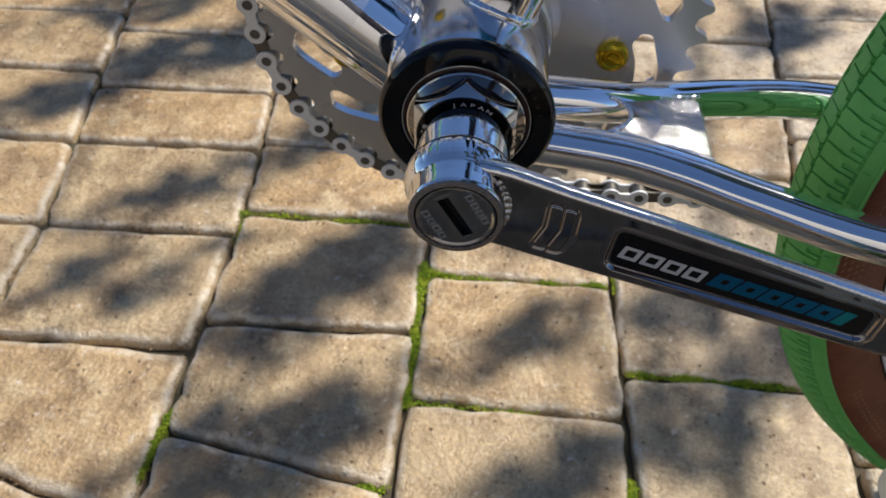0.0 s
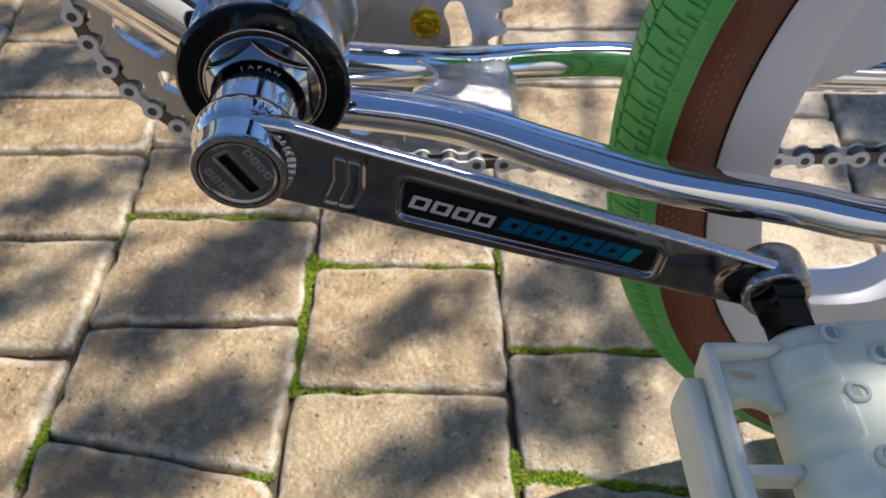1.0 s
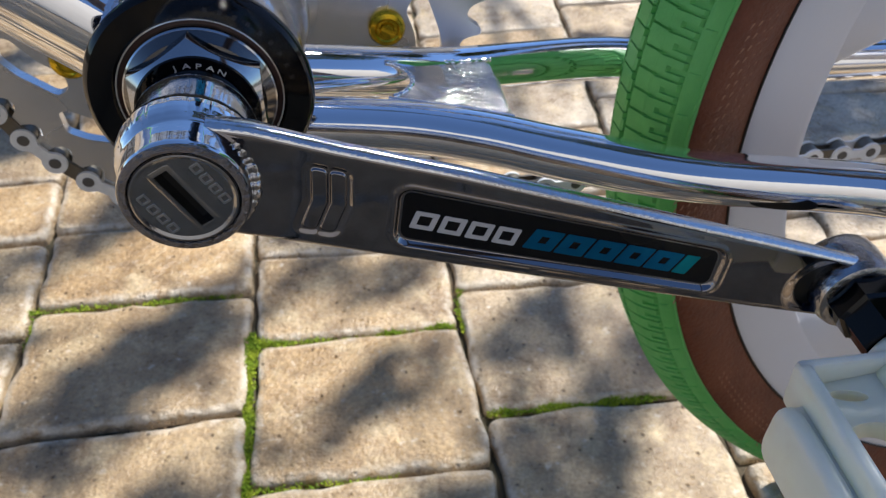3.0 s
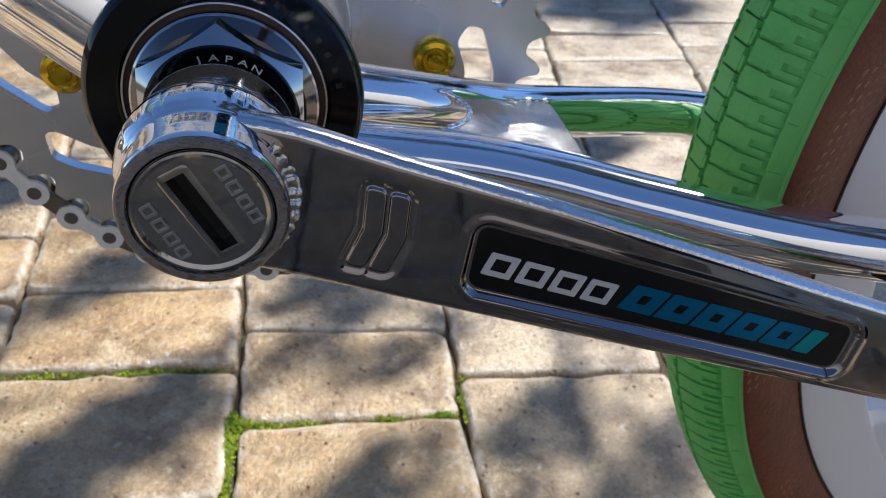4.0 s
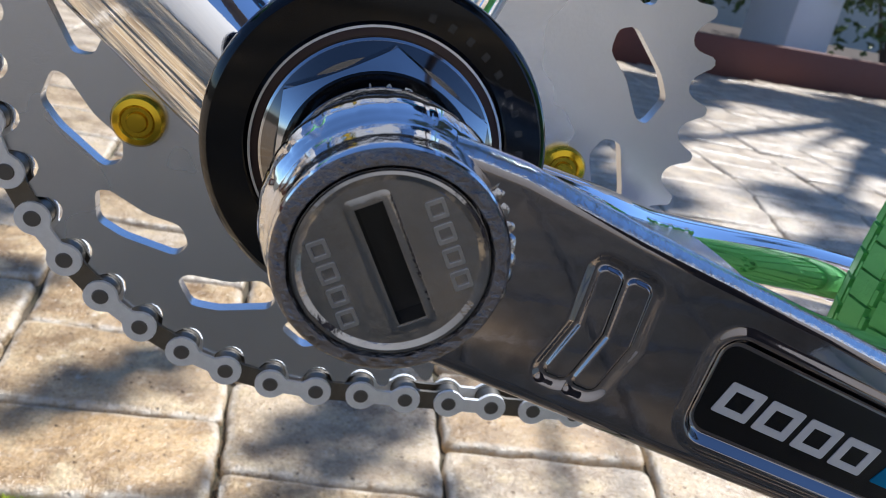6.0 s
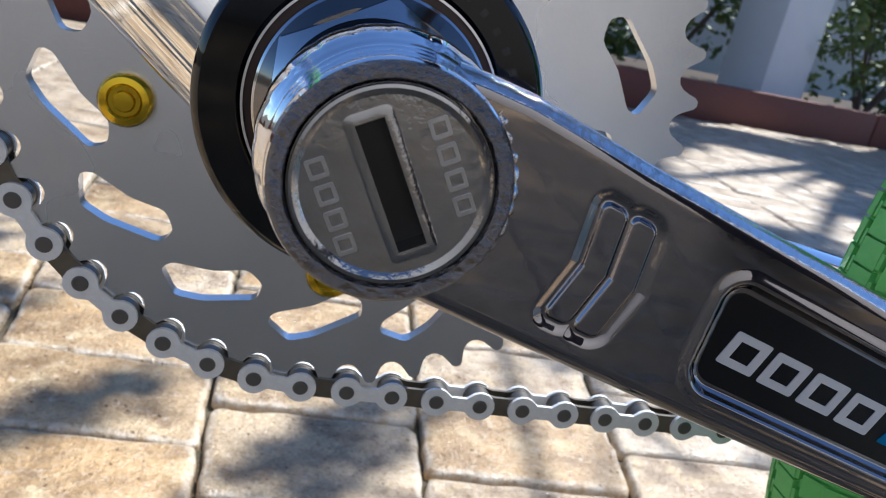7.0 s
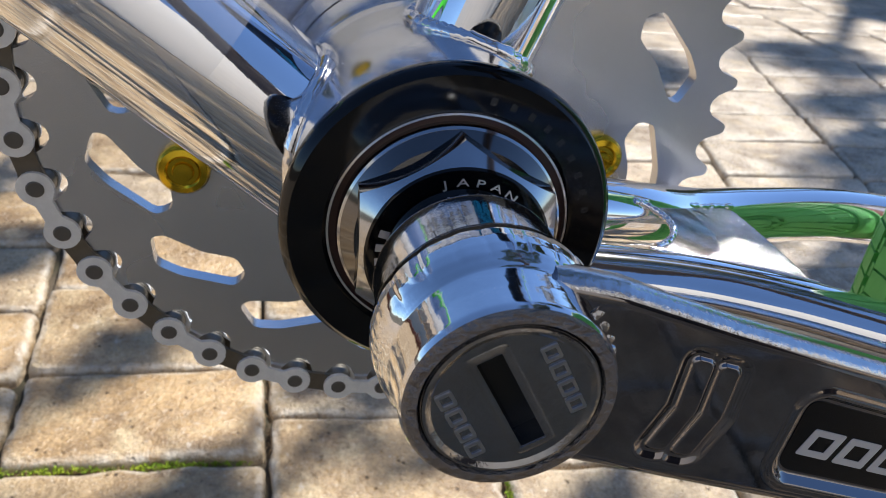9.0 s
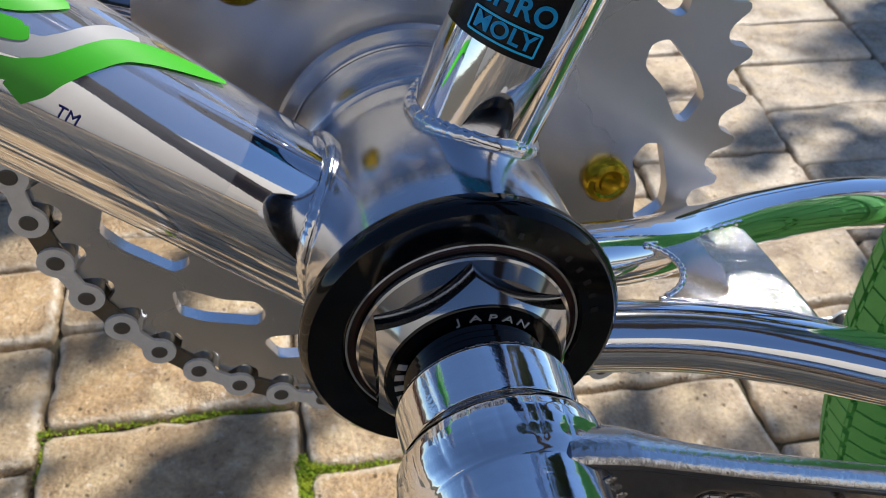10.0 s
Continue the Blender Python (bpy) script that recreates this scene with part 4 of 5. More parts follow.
for i in range(5):
    a = radians(200.6 + 72 * i)
    cx, cz = 0.055 * math.cos(a), BH + 0.055 * math.sin(a)
    part("chainring_bolt", lathe([(0.0062, YC - 0.0021), (0.0063, YC - 0.0042), (0.0056, YC - 0.0052), (0.0042, YC - 0.0056), (0.0036, YC - 0.0050), (0.0026, YC - 0.0050), (0.0022, YC - 0.0058), (0.0, YC - 0.0060)], 40, cx, cz), M_GOLD, chainring, "gold anodised chainring bolt")
# right crank arm beyond the chainring
g = bmesh.new()
box(g, bb(0, 0, 0) - CU * 0.088 + Vector((0, 0.062, 0)), (0.178, 0.014, 0.027), 0.004, Matrix.Rotation(-CR_A, 4, "Y"), segs=3)
part("crank_arm", g, M_CRANK, bike, "polished chrome right crank arm")

# links: one mesh for outer links, one for inner ones
def link_mesh(name, r, waist, y_in, y_out, mats, roller):
    g = bmesh.new()
    h = PITCH / 2
    outl = []
    for s in (1, -1):
        for k in range(-6, 7):
            a = radians(k * 20)
            outl.append((s * (h + r * math.cos(a)), s * r * math.sin(a)))
        outl.append((s * 0.0022, s * waist))
        outl.append((-s * 0.0022, s * waist))
    for sg in (-1, 1):
        plate(outl, [], sg * y_in, sg * y_out, lambda u, y, w: Vector((u, y, w)), g)
    for s in (1, -1):
        if roller:
            lathe([(0.0038, -y_in), (0.0038, y_in)], 20, s * h, 0.0, g, 1)
        else:
            lathe([(0.0, -y_out - 0.0003), (0.0011, -y_out - 0.00025), (0.0018, -y_out - 0.0003), (0.0021, -y_out - 0.0001), (0.0021, y_out + 0.0002), (0.0, y_out + 0.0002)], 18, s * h, 0.0, g, 1)
    return mesh_of(name, g, mats)


ME_OUT = link_mesh("outer_link", 0.0043, 0.0021, 0.0027, 0.0037, [M_CHAIN, M_PIN], False)
ME_IN = link_mesh("inner_link", 0.0039, 0.0028, 0.0016, 0.0026, [M_CHAIN_IN, M_CHAIN_IN], True)
R2 = 0.0325
# top run from the rear sprocket, round the chainring, then the bottom run back
top_c = [bb(math.cos(PHI + k * 2 * math.pi / N_T) * RC, YC, math.sin(PHI + k * 2 * math.pi / N_T) * RC) for k in range(-15, 8)]
p, q = top_c[0], Vector((WX, YC, WZ + R2))
n_l = int((q - p).length / PITCH)
back = [p + (q - p).normalized() * PITCH * (k + 1) for k in range(n_l)]
p, q = top_c[-1], Vector((WX, YC, WZ - R2))
n_b = int((q - p).length / PITCH)
fore = []
for k in range(n_b):
    s = (k + 1) * PITCH / (q - p).length
    c = p + (q - p) * s
    c.z -= 0.003 * s * (1 - s) * 2
    fore.append(c)
pins = list(reversed(back)) + top_c + fore
chain = part("chain", bmesh.new(), M_CHAIN, bike, "silver grey roller chain")
first = len(back)
for i in range(len(pins) - 1):
    a, b = pins[i], pins[i + 1]
    outer = (i - first - 15) % 2 == 0
    ob = part("chain_link", ME_OUT if outer else ME_IN, None, chain)
    d = b - a
    ob.matrix_basis = Matrix.Translation((a + b) / 2) @ Matrix.Rotation(-math.atan2(d.z, d.x), 4, "Y")
part("rear_sprocket", lathe([(0.012, YC - 0.0015), (0.034, YC - 0.0015), (0.034, YC + 0.0015), (0.012, YC + 0.0015)], 64, WX, WZ, closed=True), M_ALLOY, bike)

# ---- rear wheel ----
def wl(profile, seg=160, closed=False):
    """A ring round the rear axle; depths count from the frame's middle plane."""
    return lathe([(r, YW + y) for r, y in profile], seg, WX, WZ, closed=closed)


def whl(r, a, y):
    return Vector((WX + r * math.cos(a), YW + y, WZ + r * math.sin(a)))


wheel = part("rear_wheel", wl([(0.012, -0.045), (0.017, -0.045), (0.019, -0.030), (0.034, -0.028), (0.036, -0.024), (0.036, 0.024), (0.034, 0.028), (0.019, 0.030), (0.017, 0.034), (0.012, 0.034)], 64), M_MAG, bike, "white nylon mag wheel with green tyre")
part("rim", wl([(0.1890, -0.0085), (0.1898, -0.0125), (0.1925, -0.0140), (0.2100, -0.0158), (0.2160, -0.0160), (0.2185, -0.0150), (0.2185, 0.0150), (0.2160, 0.0160), (0.1925, 0.0140), (0.1890, 0.0085)], 160, True), M_MAG, wheel)
for k in range(5):
    a0 = radians(155.5 + 72 * k)
    g = bmesh.new()
    rows = []
    for i in range(25):
        r = 0.030 + (0.1910 - 0.030) * i / 24
        half = 0.020 + 0.012 * (1 - sm(r, 0.03, 0.08)) + 0.044 * sm(r, 0.125, 0.191) ** 2
        row = []
        for u, y in ((-1, -0.0085), (-0.88, -0.0125), (-0.5, -0.0128), (-0.42, -0.0100), (0.42, -0.0100), (0.5, -0.0128), (0.88, -0.0125), (1, -0.0085), (1, 0.0085), (0.88, 0.0125), (-0.88, 0.0125), (-1, 0.0085)):
            yy = -0.0128 if abs(u) < 0.45 and (r < 0.05 or r > 0.165) else y
            row.append(g.verts.new(Vector((WX, YW, WZ)) + Vector((math.cos(a0) * r - math.sin(a0) * u * half, yy, math.sin(a0) * r + math.cos(a0) * u * half))))
        rows.append(row)
    for a, b in zip(rows, rows[1:]):
        for j in range(12):
            g.faces.new((a[j], a[(j + 1) % 12], b[(j + 1) % 12], b[j]))
    part("spoke", g, M_MAG, wheel)
R_T = 0.2545
def tyre_r(y):
    """Outer radius of the tread across its width."""
    return R_T - 0.0014 - 0.0150 * (abs(y) / 0.0220) ** 2.3
tread_prof = [(tyre_r(y) + 0.0016 * sm(abs(y), 0.0188, 0.0191) * (1 - sm(abs(y), 0.0204, 0.0222)), y) for y in [-0.0220 + 0.044 * i / 88 for i in range(89)]]
tyre = part("tyre", wl(tread_prof + [(0.228, 0.0210), (0.2185, 0.0160), (0.2185, -0.0160), (0.228, -0.0210)], 240, True), M_GREEN, wheel, "green rubber tyre with brown skinwalls")
WALL = [(0.2375, 0.0223), (0.2362, 0.0228), (0.2320, 0.0226), (0.2260, 0.0212), (0.2200, 0.0184), (0.2165, 0.0168), (0.2152, 0.0162)]
for s in (-1, 1):
    part("skinwall", wl([(r, s * y) for r, y in WALL], 240), M_SKIN, tyre, "brown skinwall")
    # black ring painted as the shade between tyre and rim
    part("bead_gap", wl([(0.2150 + 0.0006 * math.cos(t), s * (0.0163 + 0.0005 * math.sin(t))) for t in [k * math.pi / 3 for k in range(6)]], 200, True), M_RECESS_SHADE, tyre)
    part("moulded_rib", wl([(0.2382 + 0.0007 * math.cos(t), s * (0.0220 + 0.0007 * math.sin(t))) for t in [k * math.pi / 4 for k in range(8)]], 240, True), M_GREEN, tyre)
# tread: flat centre blocks, comb-shaped rows beside them, pips on the shoulders
g_v, g_f = [], []
def block(a, y, da, dy, h):
    base = len(g_v)
    for lift, f in ((-0.001, 1.0), (h, 0.93)):
        for sa, sy in ((-1, -1), (1, -1), (1, 1), (-1, 1)):
            yy = y + sy * dy * f
            g_v.append(tuple(whl(tyre_r(yy) + lift, a + sa * da * f, yy)))
    for q in ((4, 5, 6, 7), (0, 1, 5, 4), (1, 2, 6, 5), (2, 3, 7, 6), (3, 0, 4, 7)):
        g_f.append(tuple(base + k for k in q))
N_B = 210
st = 2 * math.pi / N_B
for i in range(N_B):
    a = i * st
    block(a + st * 0.5, 0.0, st * 0.485, 0.0042, 0.0016)       # centre band
    for s in (-1, 1):
        block(a + st * (0.10 if s > 0 else 0.60), s * 0.0047, st * 0.30, 0.0006, 0.0016)
        block(a, s * 0.0092, st * 0.47, 0.0030, 0.0016)
        block(a, s * 0.0130, st * 0.42, 0.0018, 0.0016)        # wide blocks, forked at their outer ends
        block(a - st * 0.23, s * 0.0163, st * 0.19, 0.0021, 0.0016)
        block(a + st * 0.34, s * 0.0163, st * 0.115, 0.0021, 0.0016)
        if i % 2:
            block(a, s * 0.0206, st * 0.12, 0.0008, 0.0024)
me = bpy.data.meshes.new("tread")
me.from_pydata(g_v, [], g_f)
me.materials.append(M_GREEN)
part("tread", me, None, tyre)
# fine raised hatching on the brown wall
g_v, g_f = [], []
for i in range(360):
    a0 = i * 2 * math.pi / 360
    if (i // 14) % 3 != 2:
        for k in range(7 if (i // 14) % 3 else 4):
            r0 = 0.2220 + 0.0026 * k
            a = a0 + 0.004 * k
            yy = -np.interp(r0, [0.2165, 0.220, 0.226, 0.232, 0.2362], [0.0168, 0.0184, 0.0212, 0.0226, 0.0228]) - 0.00015
            base = len(g_v)
            for sa, dr in ((-1, -0.0001), (1, 0.0009), (1, 0.0015), (-1, 0.0005)):
                g_v.append(tuple(whl(r0 + dr, a + sa * 0.0042, yy - 0.0001 * (sa > 0))))
            g_f.append((base, base + 1, base + 2, base + 3))
me = bpy.data.meshes.new("wall_hatching")
me.from_pydata(g_v, [], g_f)
me.materials.append(material("worn_skinwall_marks", (0.36, 0.19, 0.12), 0.7))
tagged(part("wall_hatching", me, None, tyre), kind="stuff")

# ---- far garden ----
E0, E1 = Vector((-3.0, 1.62, 0)), Vector((5.6, 4.42, 0))
ED = (E1 - E0).normalized()
EN = Vector((-ED.y, ED.x, 0))
edge_rot = Matrix.Rotation(math.atan2(ED.y, ED.x), 4, "Z")
edging = thing("garden_edging", "red-brown timber edging board along a garden bed", "edging")
for i in range(3):
    g = bmesh.new()
    c = E0 + ED * (1.5 + 3.01 * i) + Vector((0, 0, 0.068))
    box(g, c, (3.0, 0.045, 0.165), 0.006, edge_rot)
    part("board", g, M_TIMBER, edging)
g = bmesh.new()
box(g, E0 + ED * 4.5 + EN * 1.05 + Vector((0, 0, 0.02)), (10.0, 2.0, 0.12), 0.01, edge_rot)
tagged(new("garden_bed", mesh_of("garden_bed", g, M_SOIL)), label="dark mulched garden bed behind the edging", category="garden bed", kind="structure")


def leaf_cloud(name, count, place, size, mat, seed, parent):
    """Many small folded leaves; place(rng) gives a centre."""
    r = random.Random(seed)
    vs, fs = [], []
    for _ in range(count):
        c = place(r)
        d = Vector((r.gauss(0, 1), r.gauss(0, 1), r.gauss(0, 0.7))).normalized()
        e = d.cross(Vector((r.gauss(0, 1), r.gauss(0, 1), r.gauss(0, 1)))).normalized()
        n = d.cross(e)
        s = size * (0.6 + 0.8 * r.random())
        b = len(vs)
        vs += [tuple(c - d * s * 0.5), tuple(c + e * s * 0.24 + n * s * 0.06), tuple(c + d * s * 0.5), tuple(c - e * s * 0.24 + n * s * 0.06)]
        fs += [(b, b + 1, b + 2), (b, b + 2, b + 3)]
    me = bpy.data.meshes.new(name)
    me.from_pydata(vs, [], fs)
    me.materials.append(mat)
    ob = new(name, me)
    ob.parent = parent
    return ob


def shrub(pos, h, w, seed):
    r = random.Random(seed)
    s = thing("shrub", "leafy green garden shrub in the bed", "shrub", "shrubs in the bed")
    for k in range(7):
        a = r.random() * 6.28
        tip = Vector((math.cos(a) * w * 0.45, math.sin(a) * w * 0.45, h * (0.6 + 0.35 * r.random())))
        part("stem", sweep([pos + Vector((0, 0, 0.05)) + tip * t + Vector((0, 0, 0.04 * math.sin(t * 3))) for t in (0, 0.33, 0.66, 1)], [0.012, 0.009, 0.006, 0.003], 8), M_BARK, s)
    lumps = [(Vector((r.gauss(0, 0.28) * w, r.gauss(0, 0.28) * w, h * (0.25 + 0.7 * r.random()))), (0.12 + 0.16 * r.random()) * w) for _ in range(16)]
    def place(q):
        c, rad = lumps[int(q.random() * len(lumps))]
        d = Vector((q.gauss(0, 1), q.gauss(0, 1), q.gauss(0, 1))).normalized()
        p = pos + c + d * rad * (0.6 + 0.45 * q.random())
        p.z = max(0.1, p.z)
        return p
    leaf_cloud("foliage", 2600, place, 0.055, M_LEAF, seed + 1, s)


for i, (s, n, h, w) in enumerate(((3.7, 0.9, 1.0, 0.9), (4.65, 0.7, 0.95, 0.8), (5.55, 1.1, 1.1, 0.9), (6.5, 0.45, 1.0, 0.85), (7.2, 0.6, 1.2, 1.0), (2.6, 0.9, 1.1, 1.0), (8.2, 0.9, 1.2, 1.0))):
    shrub(E0 + ED * s + EN * n, h, w, 20 + i)
post = thing("white_post", "white painted square post beside the garden bed", "post")
pc = E0 + ED * 5.62 + EN * 0.40
g = bmesh.new()
box(g, pc + Vector((0, 0, 0.9)), (0.30, 0.30, 1.75), 0.01, edge_rot)
part("shaft", g, M_POST, post)
g = bmesh.new()
box(g, pc + Vector((0, 0, 1.80)), (0.36, 0.36, 0.06), 0.01, edge_rot)
part("cap", g, M_POST, post)
# added walls that close the place; the unseen south one brightens the chrome
for nm, c, size, rz in (("wall_south", (0, -3.4, 1.2), (9.0, 0.2, 2.4), 0.0), ("wall_north", (1.5, 6.6, 1.0), (14.0, 0.2, 2.0), 17.0)):
    g = bmesh.new()
    box(g, c, size, 0.01, Matrix.Rotation(radians(rz), 4, "Z"))
    tagged(new(nm, mesh_of(nm, g, M_WALL)), label="added pale wall at the edge of the yard, mirrored in the chrome", category="wall", kind="structure")

# ---- trees that shade the paving ----
T_H = 1.9
def aloft(x, y, h):
    """The place at height h whose shadow falls on the ground at (x, y)."""
    return Vector((x, y, 0)) + SUN * (h / SUN.z)


def branch(points, r0, r1, seg=10):
    pts = smooth_path(points, 6)
    g = sweep(pts, [r0 + (r1 - r0) * k / (len(pts) - 1) for k in range(len(pts))], seg)
    for v in g.verts:
        v.co += Vector((1, 0.6, 0)) * 0.12 * r0 * noise.noise(v.co * 9)
    return g


def crown_of(parent, clumps, size, seed):
    """Leaves in clumps: centre, half widths and count of each."""
    pick = [c for c in clumps for _ in range(c[3])]
    state = {"i": 0}
    def at(q):
        c, rx, ry, n = pick[state["i"] % len(pick)]
        state["i"] += 1
        a, r = q.random() * 6.2832, math.sqrt(q.random())
        return c + Vector((rx * r * math.cos(a), ry * r * math.sin(a), q.gauss(0, 0.05)))
    leaf_cloud("crown", len(pick), at, size, M_TREE_LEAF, seed, parent)


tr = random.Random(77)
PATCH = ((-0.256, 0.251, 0.024, 0.017), (-0.239, 0.151, 0.016, 0.014), (-0.105, 0.178, 0.028, 0.020), (-0.130, 0.150, 0.036, 0.013), (-0.077, 0.176, 0.014, 0.014), (-0.083, 0.048, 0.014, 0.022), (-0.145, 0.107, 0.030, 0.012),
         (-0.131, 0.000, 0.043, 0.014), (0.040, 0.124, 0.019, 0.018), (0.050, 0.008, 0.028, 0.011), (0.081, 0.024, 0.016, 0.012), (0.142, 0.145, 0.016, 0.028), (0.150, 0.067, 0.030, 0.011), (0.168, 0.050, 0.012, 0.014), (0.066, 0.236, 0.024, 0.012),
         (0.227, 0.123, 0.028, 0.015), (-0.305, 0.464, 0.062, 0.015), (-0.368, 0.415, 0.026, 0.012), (-0.301, 0.157, 0.014, 0.013), (-0.162, 0.320, 0.026, 0.013), (0.022, 0.262, 0.016, 0.012), (-0.137, 0.327, 0.016, 0.014), (-0.249, 0.480, 0.018, 0.030),
         (0.046, 0.327, 0.030, 0.032), (-0.088, 0.209, 0.016, 0.015), (-0.430, 0.350, 0.036, 0.014), (-0.400, 0.540, 0.060, 0.014), (-0.317, 0.616, 0.016, 0.040), (0.318, 0.565, 0.034, 0.028), (0.495, 0.392, 0.055, 0.028), (0.535, 0.425, 0.045, 0.028),
         (0.462, 0.300, 0.032, 0.028), (-0.112, 0.036, 0.020, 0.012), (-0.166, 0.026, 0.018, 0.011), (0.066, 0.372, 0.026, 0.020), (-0.112, 0.380, 0.022, 0.014), (-0.130, -0.232, 0.060, 0.026), (-0.040, -0.240, 0.060, 0.026),
         (0.700, 0.600, 0.070, 0.050), (0.810, 0.740, 0.080, 0.060), (0.470, 0.512, 0.050, 0.009), (0.515, 0.455, 0.025, 0.020), (0.415, 0.475, 0.018, 0.018))
tree = thing("tree", "broad leaning leafy tree whose foliage dapples the paving", "tree")
root, fork = Vector((0.95, -1.45, 0)), Vector((1.35, -0.25, 3.3))
part("trunk", branch([root - Vector((0, 0, 0.1)), root + Vector((0.03, 0.0, 0.7)), root + Vector((0.25, 0.05, 1.6)), fork], 0.215, 0.12, 24), M_BARK, tree)
crown_of(tree, [(aloft(x, y, T_H + 0.2 * tr.random()), rx * 1.3, ry * 1.35, int(165000 * rx * ry) + 18) for x, y, rx, ry in PATCH], 0.028, 9)
clumps = []
for _ in range(5):
    clumps.append((aloft(0.060 + tr.uniform(-0.10, 0.10), -0.245 + tr.uniform(-0.05, 0.05), tr.uniform(5.0, 5.8)), 0.06, 0.05, 9))
MID = Vector((2.1, 0.35, 4.9))
for _ in range(420):                  # the body of the crown
    d = Vector((tr.gauss(0, 1), tr.gauss(0, 1), tr.gauss(0, 0.8))).normalized() * (0.35 + 0.65 * tr.random() ** 0.5)
    c = MID + Vector((d.x * 1.55, d.y * 1.35, d.z * 1.3))
    g0 = c - SUN * (c.z / SUN.z)
    if g0.y > -0.36 - 0.12 * tr.random():
        continue
    clumps.append((c, tr.uniform(0.10, 0.22), tr.uniform(0.08, 0.18), 75))
for _ in range(135):                  # high dense foliage, added unseen to darken the near ground
    a, r = tr.random() * 6.2832, math.sqrt(tr.random())
    x, y = 0.15 + 1.25 * r * math.cos(a), -0.96 + 0.60 * r * math.sin(a)
    clumps.append((aloft(x, y, tr.uniform(4.6, 5.8)), 0.13, 0.10, 120))
# two more unseen clusters, added to shade the ground that the crank mirrors
for _ in range(95):
    a, r = tr.random() * 6.2832, math.sqrt(tr.random())
    clumps.append((aloft(0.02 + 0.25 * r * math.cos(a), -0.45 + 0.13 * r * math.sin(a), tr.uniform(3.6, 4.6)), 0.06, 0.05, 60))
for _ in range(34):
    a, r = tr.random() * 6.2832, math.sqrt(tr.random())
    clumps.append((aloft(0.12 + 0.21 * r * math.cos(a), -0.355 + 0.045 * r * math.sin(a), tr.uniform(3.0, 3.8)), 0.05, 0.03, 40))
crown_of(tree, clumps, 0.048, 5)
LOW = 1.9                             # a thin bare twig below the crown
part("twig", branch([aloft(0.235, 0.770, LOW + 0.02), aloft(0.268, 0.620, LOW), aloft(0.290, 0.530, LOW), aloft(0.333, 0.350, LOW)], 0.0065, 0.0050, 8), M_BARK, tree)
part("limb", branch([fork - Vector((0.03, 0.01, 0.08)), (fork + aloft(0.235, 0.770, LOW)) / 2 + Vector((0.3, 0.2, 0.25)), aloft(0.235, 0.770, LOW + 0.02)], 0.011, 0.0065, 8), M_BARK, tree)
for tip in [MID + Vector((math.cos(a) * 1.1, math.sin(a) * 0.9, 0.5 * math.sin(2.3 * a))) for a in (0.3, 1.5, 2.6, 3.8, 5.2)] + [aloft(x, y, T_H + 0.2) for x, y in ((-0.35, 0.40), (-0.15, 0.12), (0.08, 0.15), (-0.05, -0.19), (0.30, 0.52))]:
    mid = fork + (tip - fork) * 0.55 + Vector((0.10, -0.20, 0.25))
    part("limb", branch([fork - Vector((0.03, 0.01, 0.08)), mid, tip], *((0.045, 0.008) if tip.z > 3.0 else (0.010, 0.003)), 8), M_BARK, tree)

far_tree = thing("tree", "tall leafy garden tree behind the timber edging", "tree")
# openings of the crown: where sun reaches the ground, as centre, half lengths and turn
LIT = ((1.22, 1.90, 0.52, 0.17, 46), (0.70, 1.29, 0.19, 0.065, 50), (0.74, 1.01, 0.20, 0.08, 56), (1.05, 1.38, 0.12, 0.03, 38), (1.14, 1.20, 0.26, 0.03, 53),
       (0.50, 0.88, 0.09, 0.06, 20), (0.47, 0.70, 0.28, 0.05, 60), (1.75, 1.15, 0.20, 0.05, 20))


def in_sun(x, y, margin):
    for cx, cy, a, b, turn in LIT:
        c, s = math.cos(radians(turn)), math.sin(radians(turn))
        u, v = (x - cx) * c + (y - cy) * s, (y - cy) * c - (x - cx) * s
        if (u / (a + margin)) ** 2 + (v / (b + margin)) ** 2 < 1:
            return True
    return False


clumps = []
while len(clumps) < 540:
    x, y = tr.uniform(0.30, 3.4), tr.uniform(0.50, 3.1)
    if (y < 1.06 and x < 0.63 + 0.5 * (y - 0.56) and not (y > 0.88 and x > 0.46)) or y > 2.1 + 0.42 * x:
        continue
    if ((x - 1.75) / 1.75) ** 2 + ((y - 1.72) / 1.45) ** 2 > 1.0 + 0.35 * noise.noise(Vector((x * 1.6, y * 1.6, 3))):
        continue
    rx, ry = tr.uniform(0.06, 0.16), tr.uniform(0.05, 0.12)
    if in_sun(x, y, 0.42 * (rx + ry)):
        continue
    clumps.append((aloft(x, y, 4.5 + 1.6 * tr.random()), rx, ry, int(21000 * rx * ry)))
crown_of(far_tree, clumps, 0.06, 6)
root2 = E0 + ED * 7.9 + EN * 0.75
fork2 = root2 + Vector((-0.15, -0.35, 3.4))
part("trunk", branch([root2 + Vector((0, 0, -0.05)), root2 + Vector((0.05, -0.05, 1.4)), fork2], 0.16, 0.10, 20), M_BARK, far_tree)
for x, y in ((0.7, 0.8), (1.2, 1.7), (0.5, 1.3), (2.6, 1.6), (2.2, 2.6), (1.4, 2.6), (3.2, 2.4), (1.7, 1.0)):
    tip = aloft(x, y, 5.1)
    part("limb", branch([fork2 - Vector((0, 0, 0.06)), fork2 + (tip - fork2) * 0.5 + Vector((0, 0, 0.3)), tip], 0.05, 0.008, 8), M_BARK, far_tree)

